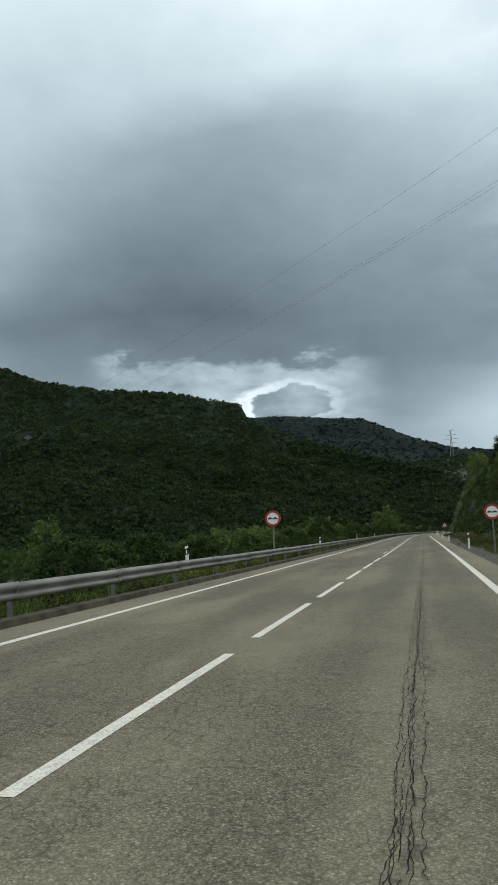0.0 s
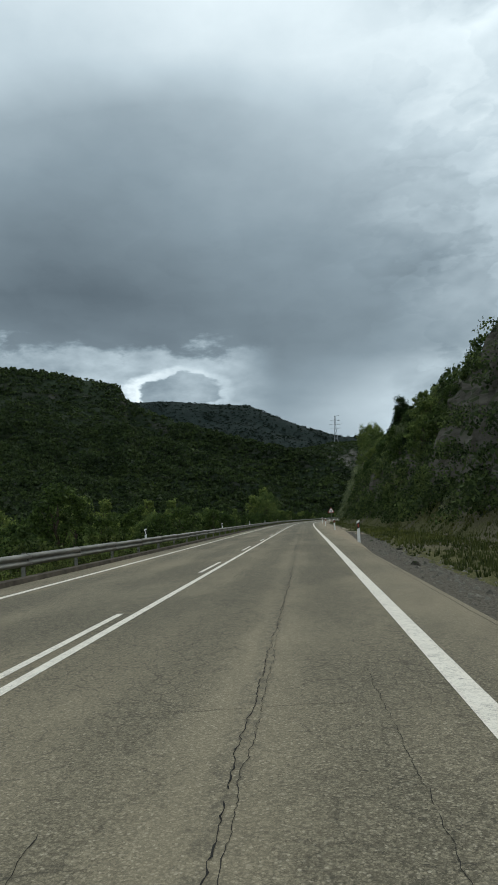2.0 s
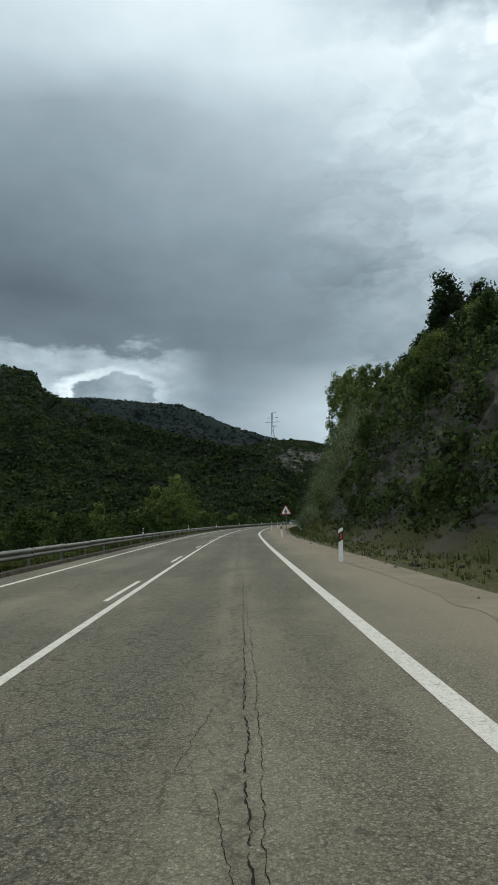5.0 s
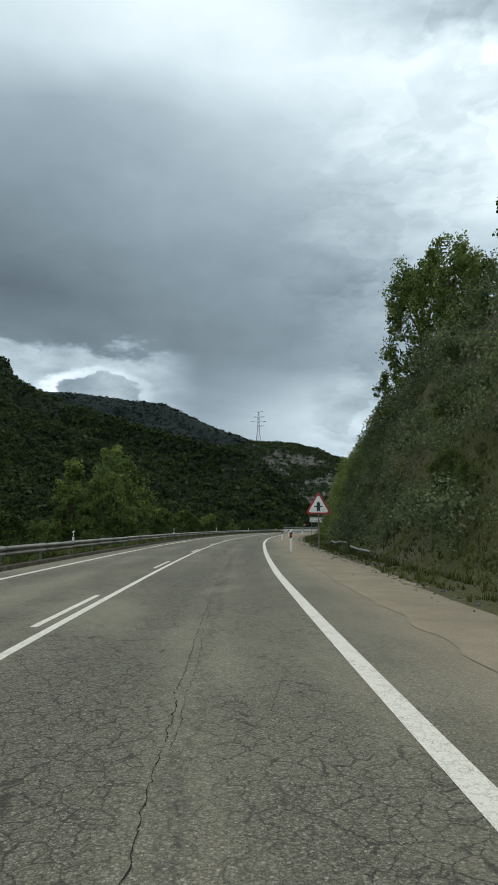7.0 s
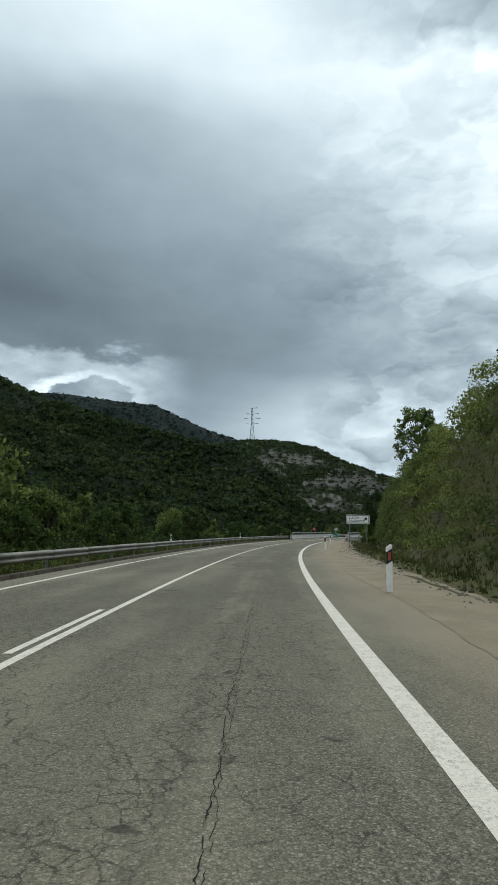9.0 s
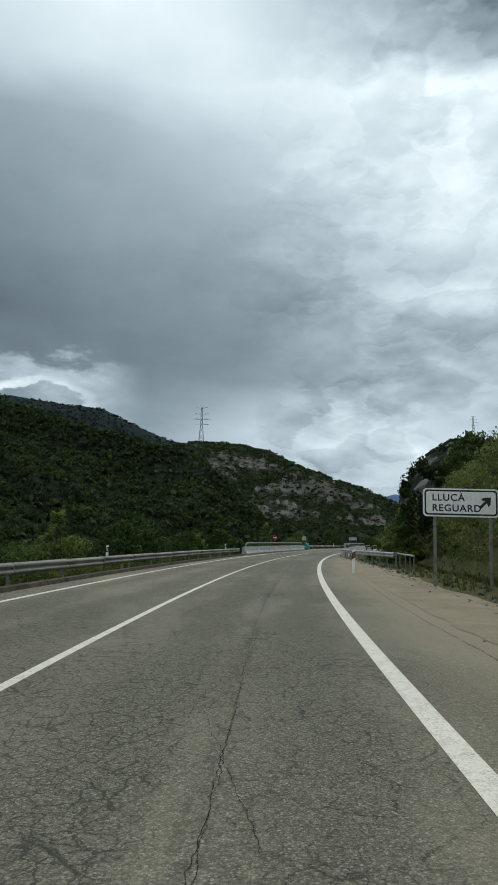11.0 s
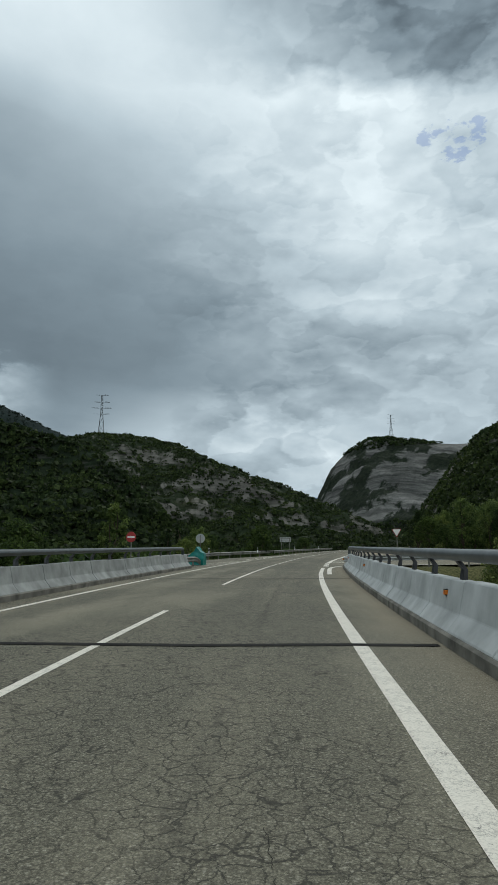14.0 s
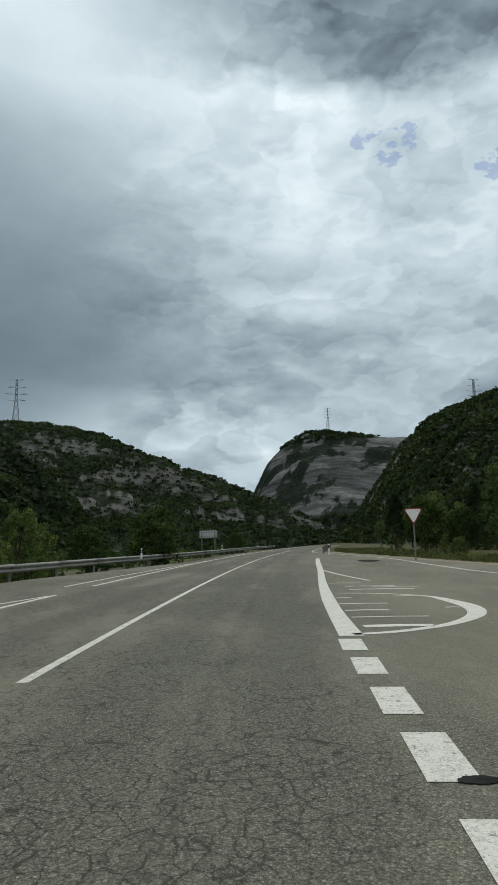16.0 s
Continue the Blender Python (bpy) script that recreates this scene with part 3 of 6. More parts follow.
def raw(name, verts, faces, mat_, parent=None, smooth=False):
    """A mesh object from arrays of corners and of faces with equal numbers of corners."""
    me = bpy.data.meshes.new(name)
    v, f = np.asarray(verts, dtype=np.float32), np.asarray(faces, dtype=np.int32)
    n, c = f.shape
    me.vertices.add(len(v))
    me.vertices.foreach_set("co", v.ravel())
    me.loops.add(n * c)
    me.loops.foreach_set("vertex_index", f.ravel())
    me.polygons.add(n)
    me.polygons.foreach_set("loop_start", np.arange(0, n * c, c, dtype=np.int32))
    me.polygons.foreach_set("use_smooth", np.full(n, smooth))
    me.update(calc_edges=True)
    me.materials.append(mat_)
    ob = new(name, me)
    if parent:
        ob.parent = parent
    return ob


def grid_faces(rows, cols):
    i = np.arange(rows - 1)[:, None] * cols + np.arange(cols - 1)[None]
    return np.stack([i, i + 1, i + cols + 1, i + cols], -1).reshape(-1, 4)


def box(bm, lo, hi, bevel=0.0):
    r = bmesh.ops.create_cube(bm, size=1.0)["verts"]
    for v in r:
        v.co = Vector([(l + h) / 2 + c * (h - l) for c, l, h in zip(v.co, lo, hi)])
    if bevel:
        bmesh.ops.bevel(bm, geom=[e for e in bm.edges if all(v in r for v in e.verts)], offset=bevel, segments=2, affect="EDGES")
    return bm


def cyl(bm, a, b, r0, r1=None, n=10):
    a, b = Vector(a), Vector(b)
    r = bmesh.ops.create_cone(bm, cap_ends=True, segments=n, radius1=r0, radius2=r0 if r1 is None else r1, depth=(b - a).length)["verts"]
    m = Matrix.Translation((a + b) / 2) @ (b - a).to_track_quat("Z", "Y").to_matrix().to_4x4()
    bmesh.ops.transform(bm, matrix=m, verts=r)
    return bm


def prism(bm, outline, y0, y1):
    """A flat outline in x and z, given depth from y0 to y1."""
    a = [bm.verts.new((x, y0, z)) for x, z in outline]
    b = [bm.verts.new((x, y1, z)) for x, z in outline]
    n = len(outline)
    for k in range(n):
        bm.faces.new((a[k], a[(k + 1) % n], b[(k + 1) % n], b[k]))
    bm.faces.new(a[::-1])
    bm.faces.new(b)
    bmesh.ops.recalc_face_normals(bm, faces=bm.faces[:])
    return bm


def empty(name, m, label, category, group="", kind=""):
    ob = new(name)
    ob.empty_display_size = 0.2
    ob.matrix_world = m
    return tagged(ob, label, category, group, kind)


def ribbon(name, s0, s1, profile, mat_, step=1.0, parent=None, shift=None, smooth=False):
    """A cross-section of (o, z), swept along the road from s0 to s1."""
    ss = np.arange(s0, s1 + 1e-6, step)
    if s1 - ss[-1] > 1e-3:
        ss = np.append(ss, s1)
    v = [at_road(s, o + (shift(s) if shift else 0.0), z) for s in ss for o, z in profile]
    return raw(name, v, grid_faces(len(ss), len(profile)), mat_, parent, smooth)


def fbm(x, y, scale, octaves=4):
    return noise.fractal(Vector((x * scale, y * scale, 3.7)), 1.0, 2.1, octaves)


# ---- ground: one sheet, laid along the road ----
def step_curve(x, pts):
    return float(np.interp(x, [p[0] for p in pts], [p[1] for p in pts]))


def shoulder(s):
    """The right edge of the paved surface."""
    return step_curve(s, [(-60, 4.4), (95, 4.5), (115, 5.2), (150, 6.2), (200, 6.1), (240, 6.3), (300, 6.6), (330, 6.6), (350, 5.0), (400, 5.0), (402, 6.5), (404, 12), (408, 34), (414, 34), (422, 16), (432, 12.5), (445, 10.6), (460, 8.2), (472, 6), (480, 5), (900, 4.6)])


def cut_height(s):
    return step_curve(s, [(-60, 0.5), (60, 1.5), (84, 6), (100, 15.5), (122, 14.6), (150, 11), (175, 9.5), (195, 10.5), (225, 13.5), (250, 11), (280, 8), (310, 5.5), (335, 4.5), (346, 5.5), (356, 10), (384, 11.5), (395, 5), (401, 0), (420, 0), (900, 0)])


def ground_height(s, o):
    x = abs(o)
    if o > 0:
        e = shoulder(s)
        if x <= e:
            return -0.06
        h, start = cut_height(s), max(e + 1.8, step_curve(s, [(0, 9), (70, 11), (110, 10), (150, 10.5), (200, 9.0), (235, 8.3), (300, 9.5), (340, 10), (352, 12.5)]))
        z = -0.08 - 0.1 * min(1, (x - e) / 1.5)
        if 350 < s < 402:
            z -= min(4.0, max(0, (x - 5.6)) * 1.5) * min(1, (s - 350) / 6, (402 - s) / 6)
        if x > start:
            d = x - start
            run = max(1.0, h * 0.62)
            u = min(1, d / run)
            z += h * (u * u * (3 - 2 * u)) * 0.75 + h * 0.25 * u
            if d > run:
                z += (d - run) * 0.42 * min(1, h / 12) * (1.0 if d - run < 50 else 50 / (d - run))
            z += fbm(s, o, 0.25) * min(1.6, d * 0.3, 0.3 + h * 0.1) + fbm(s, o + 90, 0.07) * min(2.0, d * 0.3, h * 0.2)
        return z
    if x <= 4.3:
        return -0.06
    d = x - 5.6
    fall = step_curve(s, [(-60, 3.0), (60, 3.5), (200, 4.5), (340, 5), (355, 7), (400, 5), (420, 2.5), (900, 2)])
    z = -0.1 + fbm(s, o, 0.5) * 0.06 if x > 4.7 else -0.08
    if d > 0:
        u = min(1, d / 12)
        z -= fall * u * u * (3 - 2 * u)
        z += fbm(s, o, 0.06) * min(0.9, d * 0.06)
    return z


def build_ground():
    ss = np.concatenate([[-3000, -1200, -500, -200, -100], np.arange(-60, 480, 1.5), np.arange(480, 620, 6), [660, 720, 800, 1000, 1400, 2200, 3500, 4500]])
    oo = np.concatenate([[-4500, -3000, -1800, -1000, -600, -400, -280, -200, -150, -110, -80, -60, -45, -36], np.arange(-30, -4, 1.0), [-4.2, 0, 4.2], np.arange(5, 34, 0.7), [36, 40, 46, 54, 64, 78, 95, 120, 160, 220, 300]])
    v = [at_road(s, o, ground_height(s, o)) for s in ss for o in oo]
    return tagged(raw("ground", v, grid_faces(len(ss), len(oo))[:, ::-1], GROUND, smooth=True), "grassy verge and valley floor with bare earth", "ground", kind="structure")


build_ground()


def cut_start(s):
    return max(shoulder(s) + 1.8, step_curve(s, [(0, 9), (70, 11), (110, 10), (150, 10.5), (200, 9.0), (235, 8.3), (300, 9.5), (340, 10), (352, 12.5)]))


def build_cut():
    """The rock face of the road cut: broken limestone ledges over the bank."""
    ss, uu = np.arange(66, 212, 0.55), np.linspace(0, 1, 52)
    v = []
    for s in ss:
        h, start = cut_height(s), cut_start(s)
        run = max(1.0, h * 0.62) * 1.25
        here = at_road(s, 0)
        out = at_road(s, 1.0) - here
        for u in uu:
            o = start + u * run
            z = ground_height(s, o)
            q = Vector((s * 0.11, z * 0.2 + s * 0.03, 2.0))
            big = noise.fractal(q, 0.9, 2.0, 3)
            ledge = noise.noise(Vector((s * 0.06, z * 0.75 + s * 0.1, 5.0)))
            crag = noise.cell(Vector((s * 0.55, z * 0.6 + s * 0.12, o * 0.3))) + 0.9 * noise.cell(Vector((s * 1.1, z * 1.3, o * 0.8))) + 0.8 * noise.noise(Vector((s * 1.9, z * 1.9, o)))
            w = min(1, max(0, u - 0.1) * 3.5) * min(1, h / 7) * min(1, (212 - s) / 8) * min(1, (1.04 - u) * 5)
            d = (0.75 + big * 1.1 + ledge * 0.9 + crag * 0.5) * w
            p = here + out * (o - 0.3 * w - d * 0.45)
            v.append((p.x, p.y, z - 0.25 + 0.15 * w + d * 0.35))
    return tagged(raw("rock_cut", v, grid_faces(len(ss), len(uu))[:, ::-1], ROCK), "grey broken limestone face of the road cut", "rock face", kind="structure")


build_cut()

# ---- hills ----
def hill(name, ridge, foot, mat_, label, rows=70, cols=220, bend=1.0, rough=1.0, bands=(), seed=0.0, back=0.6):
    """A hillside between a foot line and a ridge line, with a far side that falls away."""
    r, f = np.array(ridge, float), np.array(foot, float)

    def spread(p, n):
        d = np.concatenate([[0], np.cumsum(np.linalg.norm(np.diff(p, axis=0), axis=1))])
        q = np.linspace(0, d[-1], n)
        return np.stack([np.interp(q, d, p[:, k]) for k in range(3)], 1)

    r = spread(r, cols)
    f = spread(f, cols)
    v = []
    size = float(np.mean(np.linalg.norm(r - f, axis=1)))
    vs = np.concatenate([np.linspace(0, 1, rows), [1.04, 1.12, 1.3]])
    for w in vs:
        for c in range(cols):
            u = min(w, 1.0)
            p = f[c] + (r[c] - f[c]) * u
            q = u**bend
            for at, depth, tall in bands:
                wav = at + 0.035 * noise.noise(Vector((c * 0.05, seed, at * 9)))
                q += tall * (1 / (1 + math.exp(-(u - wav) / depth)) - u)
            z = f[c][2] + (r[c][2] - f[c][2]) * q
            x, y = p[0], p[1]
            a = size * 0.055 * rough * math.sin(math.pi * min(1, u * 1.0)) ** 0.7
            z += a * fbm(x + seed, y, 3.0 / size, 6) + a * 0.35 * fbm(x, y + seed, 14.0 / size, 5)
            if u > 0.93:
                z += size * 0.004 * rough * fbm(x, y, 22.0 / size, 4)
            if w > 1:
                x, y = x + (r[c][0] - f[c][0]) * (w - 1), y + (r[c][1] - f[c][1]) * (w - 1)
                z -= (w - 1) * (r[c][2] - f[c][2]) * back + 0.004 * size
            v.append((x, y, z))
    return tagged(raw(name, v, grid_faces(len(vs), cols), mat_, smooth=True), label, "hill", kind="structure")


HILL_A = hill("hill_plateau", [(-900, 100, 170), (-547, 398, 178), (-493, 593, 213), (-460, 795, 253), (-384, 888, 256), (-333, 908, 239), (-250, 933, 228), (-146, 955, 224), (-42, 965, 205), (-30, 952, 180), (24, 866, 139), (92, 782, 103), (148, 713, 78), (202, 679, 60), (235, 650, 20)],
              [(-300, 40, -5), (-210, 200, -5), (-170, 330, -5), (-130, 420, -5), (-70, 470, -5), (-20, 490, -5), (30, 500, -5), (80, 510, -5), (130, 520, -5), (180, 530, -5), (215, 540, -6)], SLOPE_A,
              "dark scrub-covered plateau hill with a cliff edge", bands=((0.9, 0.02, 0.12), (0.55, 0.03, 0.06)), bend=1.15, seed=11.0)
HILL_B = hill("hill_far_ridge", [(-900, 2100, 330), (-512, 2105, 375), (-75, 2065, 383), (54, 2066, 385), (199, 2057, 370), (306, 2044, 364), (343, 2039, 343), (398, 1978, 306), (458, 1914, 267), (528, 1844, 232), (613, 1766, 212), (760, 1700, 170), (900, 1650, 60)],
              [(-700, 1300, 20), (-300, 1250, 20), (0, 1200, 20), (250, 1150, 10), (420, 1100, 0), (560, 1080, -5), (650, 1080, -5)], SLOPE_B, "far dark wooded ridge with a flat top, haze painted into its colour", rows=40, cols=140, seed=31.0, rough=0.7, bands=((0.88, 0.02, 0.1),))
HILL_C = hill("hill_rock_bands", [(40, 800, 70), (110, 821, 78), (163, 826, 84), (200, 840, 90), (240, 838, 94), (284, 832, 95), (305, 822, 90), (329, 800, 72), (363, 772, 52), (384, 752, 36), (402, 735, 20), (425, 720, 2)],
              [(60, 560, -6), (120, 570, -6), (170, 575, -6), (220, 580, -6), (270, 575, -6), (320, 570, -6), (370, 572, -6), (410, 590, -6), (440, 640, -6)], SLOPE_C,
              "scrub-covered hill with pale limestone bands", bands=((0.36, 0.01, 0.14), (0.52, 0.01, 0.12), (0.72, 0.012, 0.12)), bend=1.0, seed=5.0, cols=260)
HILL_D = hill("limestone_dome", [(716, 1250, -5), (722, 1235, 50), (727, 1220, 88), (739, 1200, 130), (749, 1180, 149), (756, 1150, 164), (768, 1128, 174), (780, 1093, 171), (796, 1052, 161), (800, 982, 147), (810, 904, 135), (830, 798, 125), (850, 700, 120)],
              [(655, 1150, -5), (640, 1120, -5), (630, 1090, -5), (625, 1050, -5), (625, 1010, -5), (628, 970, -5), (632, 930, -5), (640, 880, -5), (650, 820, -5), (660, 760, -5), (665, 700, -5)], SLOPE_D,
              "bare grey layered limestone dome", bend=0.62, rough=1.25, bands=((0.22, 0.012, 0.07), (0.42, 0.012, 0.08), (0.62, 0.012, 0.07), (0.8, 0.012, 0.06)), seed=71.0)
HILL_E = hill("wooded_bank_hill", [(460, 690, -4), (462, 668, 22), (470, 649, 61), (455, 620, 69), (439, 589, 74), (424, 559, 75), (410, 529, 74), (399, 510, 73), (381, 464, 71), (362, 413, 67), (330, 330, 62), (290, 250, 60)],
              [(392, 640, -4), (372, 600, -3), (345, 560, -2), (315, 520, -1), (285, 480, -0.5), (262, 440, -0.5), (240, 405, -0.5), (225, 380, -0.5), (205, 345, -0.5), (190, 315, -0.5), (170, 270, -0.5), (160, 240, 0)], SLOPE_C,
              "wooded hillside with a rocky crest", bend=0.85, seed=47.0)
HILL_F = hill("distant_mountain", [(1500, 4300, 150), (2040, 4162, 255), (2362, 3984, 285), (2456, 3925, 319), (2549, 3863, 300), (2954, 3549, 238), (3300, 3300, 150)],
              [(1400, 3500, -5), (1800, 3400, -5), (2200, 3200, -5), (2600, 3000, -5)], SLOPE_F, "distant mountain with blue haze painted into its colour", rows=16, cols=80, seed=3.0)

# ---- road surface and markings ----
def build_road():
    ss = np.concatenate([[-120], np.arange(-60, 470, 1.0), np.arange(470, 600, 5)])
    left = lambda s: step_curve(s, [(-120, 4.35), (392, 4.5), (402, 8.2), (425, 7.5), (445, 4.6), (700, 4.4)])
    v, uv = [], []
    for s in ss:
        e = shoulder(s)
        for o in (-left(s), -3.4, -1.7, 0, 1.7, 3.4, 3.4 + (e - 3.4) * 0.5, e):
            v.append(at_road(s, o, 0.0))
            uv.append((o, s))
    faces = grid_faces(len(ss), 8)[:, ::-1]
    ob = raw("road", v, faces, ASPHALT, smooth=True)
    layer = ob.data.uv_layers.new(name="metres")
    layer.data.foreach_set("uv", np.array(uv, dtype=np.float32)[faces.ravel()].ravel())
    return tagged(ob, "worn cracked grey-brown asphalt carriageway", "road", kind="structure")


build_road()


def strip(name, s0, s1, o, width, label="", z=0.004, step=1.0, shift=None, mat_=None):
    ob = ribbon(name, s0, s1, [(o - width / 2, z), (o + width / 2, z)], mat_ or PAINT, step, shift=shift)
    ob.data.flip_normals()
    return tagged(ob, label, "road marking", kind="structure")


strip("edge_line_right", -60, 397.7, 3.4, 0.19, "worn white edge line beside the shoulder", shift=lambda s: step_curve(s, [(190, 0.09), (212, -0.01), (222, 0.06), (236, 0.14), (250, 0.12), (275, 0.08), (330, 0.08), (345, 0.03), (365, 0.0), (382, -0.1), (390, -0.13), (398, -0.06)]))
strip("edge_line_left", -60, 397, -3.4, 0.15, "white edge line beside the steel guardrail")
strip("centre_line", 63, 372.8, -0.04, 0.12, "solid white centre line")
strip("centre_line", 381.5, 401.9, 0.0, 0.12, "worn solid white centre line")
strip("centre_line", 401.9, 405.3, 0.05, 0.12, "worn solid white centre line", mat_=PAINT_WORN)
strip("centre_line", 405.8, 500, 0.1, 0.12, "worn solid white centre line", mat_=PAINT_WORN)
for k in range(20):
    s = 57.6 - 5.25 * k
    tagged(strip("centre_dash", s - 0.35, s + 3.75, -0.1, 0.12), "white dash of the centre line", group="centre dashes")
STARTS = [67.9 + 10.97 * k for k in range(10)] + [178.6, 190.6, 202.6, 214.6, 227.7, 240.7, 252.0]
for s in STARTS:
    tagged(strip("overtaking_dash", s, s + 3.9, -0.3 if s < 220 else -0.24, 0.1), "worn white dash beside the solid centre line", group="overtaking dashes")


def stripe(name, pts, width, label, z=0.005, mat_=None):
    """A painted line through places (s, o), or (s, o, width), on the road."""
    ctr = [at_road(p[0], p[1], z) for p in pts]
    v = []
    for k, p in enumerate(ctr):
        d = (ctr[min(k + 1, len(ctr) - 1)] - ctr[max(k - 1, 0)]).normalized()
        w = (pts[k][2] if len(pts[k]) > 2 else width) / 2
        n = Vector((d.y, -d.x, 0)) * w
        v += [p - n, p + n]
    ob = raw(name, v, grid_faces(len(ctr), 2)[:, ::-1], mat_ or PAINT)
    return tagged(ob, label, "road marking", kind="structure")


def curve_through(pts, n=6):
    """More places between the given ones, along a smooth curve."""
    p = np.array(pts, float)
    out = []
    for i in range(len(p) - 1):
        a, b, c, d = p[max(i - 1, 0)], p[i], p[i + 1], p[min(i + 2, len(p) - 1)]
        for u in np.arange(n) / n:
            out.append(tuple(0.5 * (2 * b + (c - a) * u + (2 * a - 5 * b + 4 * c - d) * u**2 + (3 * b - a - 3 * c + d) * u**3)))
    out.append(tuple(p[-1]))
    return out


# junction past the bridge
for k, s in enumerate((400.3, 401.7, 403.1, 404.5, 406.0, 407.4)):
    tagged(stripe("junction_dash", [(s, 3.47), (s + 0.92, 3.5)], 0.3, "short worn white dash across the side road's mouth", mat_=PAINT_WORN), group="junction dashes")
stripe("splitter_line", curve_through([(408.6, 3.56, 0.34), (411.5, 3.6, 0.3), (414.7, 3.68, 0.3), (420, 3.86, 0.26), (429.4, 4.2, 0.26), (438, 4.36, 0.3), (449, 4.5, 0.25)]), 0.3, "thick worn white line along the painted island")
stripe("island_outline", curve_through([(408.75, 3.6, 0.16), (409.0, 4.3, 0.18), (409.75, 5.2, 0.2), (410.9, 5.9, 0.3), (412.2, 6.2, 0.36), (413.5, 6.15, 0.3), (414.8, 5.9, 0.16), (415.7, 5.0, 0.12), (416.0, 4.0, 0.12)]), 0.2, "white rounded outline of a painted traffic island")
for s, a, b, w in ((409.6, 3.85, 4.9, 0.28), (410.8, 3.8, 5.1, 0.1), (411.9, 3.8, 4.6, 0.14), (413.2, 3.8, 4.8, 0.12), (414.6, 3.8, 4.2, 0.14), (414.9, 5.2, 5.7, 0.1), (412.2, 5.7, 6.0, 0.1), (417.2, 4.4, 6.1, 0.18), (418.4, 4.4, 5.8, 0.14), (418.0, 5.1, 6.4, 0.12), (419.9, 4.0, 5.0, 0.12), (433.5, 4.9, 6.2, 0.2)):
    tagged(stripe("hatch_bar", [(s, a), (s + 0.05, (a + b) / 2), (s, b)], w, "worn white hatch bar of the painted island"), group="hatch bars")
stripe("island_edge", curve_through([(421.0, 5.4), (425, 4.75), (429.6, 4.25)]), 0.13, "thin white edge of the painted island")
stripe("corner_line", curve_through([(389.4, 3.66), (393.5, 3.68), (397, 3.74), (399.0, 3.94), (400.4, 4.27), (401.5, 4.8), (402.3, 5.4), (402.8, 6.2), (403.6, 8.5), (405, 12), (407, 20)]), 0.22, "thick white line that turns into the side road")
stripe("side_road_line", curve_through([(413, 20), (417, 13.5), (423.2, 10.6), (433, 9.9), (445, 9.5), (456, 8.0), (466, 6.0), (474, 4.4), (482, 3.6), (520, 3.4)]), 0.15, "white edge line that leaves the side road")
stripe("edge_line_left_end", [(397, -3.4), (405, -3.42), (412, -3.4), (416.8, -3.36)], 0.15, "white edge line beside a painted gore")
stripe("gore_line", [(399.5, -6.2), (405, -5.6), (411, -4.4), (416.6, -3.45)], 0.12, "thin white line of a painted gore")
for s in (402, 404.2, 406.4, 408.6, 410.6):
    e = step_curve(s, [(399.5, 6.0), (405, 5.4), (411, 4.2), (416.6, 3.4)])
    tagged(stripe("gore_bar", [(s, -3.6), (s - 0.7, -e)], 0.22, "worn white bar of a painted gore"), group="gore bars")
stripe("gore_line_far", [(420.3, -4.3), (427, -4.2), (435, -3.9), (448, -3.5)], 0.13, "thin white line of a second painted gore")
strip("edge_line_left_far", 420.5, 560, -3.42, 0.15, "white edge line beside the far guardrail")
# bitumen joints of the bridge deck
for s in (368.2, 385.2):
    tagged(stripe("deck_joint", [(s, -4.3), (s + 0.1, -1.5), (s, 1.2), (s + 0.12, 3.2), (s + 0.1, 4.38)], 0.3 if s > 380 else 0.2, "dark bitumen joint across the bridge deck", 0.009, TAR), category="joint")


def crack(s0, s1, o, wander, width, seed, name="crack", turn=0.0):
    """A ragged open crack along the lane, broken into pieces: one mesh."""
    rnd = random.Random(seed)
    verts, faces, s, d = [], [], s0, 0.0
    while s < s1:
        row = []
        stop = min(s1, s + rnd.uniform(0.5, 2.4))
        while s < stop:
            d = d * 0.88 + rnd.uniform(-1, 1) * 0.009
            row.append((s, o + d + rnd.uniform(-0.006, 0.006) + turn * (s - s0) + wander * math.sin(s * 0.21 + seed), max(0.003, width * rnd.uniform(0.15, 0.75) * rnd.uniform(0.3, 1.0))))
            s += rnd.uniform(0.02, 0.055)
        if len(row) > 2:
            row[0] = (*row[0][:2], 0.003)
            row[-1] = (*row[-1][:2], 0.003)
            k = len(verts)
            for a, b, w in row:
                verts += [at_road(a, b - w / 2, 0.0035), at_road(a, b + w / 2, 0.0035)]
            faces += [tuple(k + f) for f in grid_faces(len(row), 2)[:, ::-1]]
        s += rnd.uniform(0.0, 0.12)
        d += rnd.uniform(-0.02, 0.02)
    if faces:
        return tagged(raw(name, verts, faces, TAR), "ragged dark crack in the worn asphalt", "crack", kind="structure")


def s_first(a):
    return a < 40


for k, (a, b, o, wid) in enumerate(((14, 44, 1.92, 0.016), (44, 62, 1.95, 0.012), (60, 96, 2.0, 0.02), (98, 122, 1.93, 0.016), (120, 142, 2.05, 0.014), (143, 160, 2.08, 0.026), (196, 214, 1.84, 0.018), (214, 232, 1.9, 0.02), (232, 262, 2.22, 0.02), (284, 306, 2.0, 0.012), (306, 346, 2.02, 0.02), (372, 398, 1.9, 0.016))):
    crack(a, b, o, 0.03, wid, k)
    if s_first(a):
        for j in (-0.07, -0.04, -0.015, 0.01, 0.03, 0.06):
            crack(a, b, o + j, 0.03, 0.011, 20 + k * 3 + int(j * 100))
    else:
        crack(a + 2.0, b - 3.0, o + 0.02, 0.03, wid * 0.45, 300 + k * 3)
crack(98, 114, 2.85, 0.05, 0.011, 93)
crack(64, 79, 2.9, 0.07, 0.006, 94)
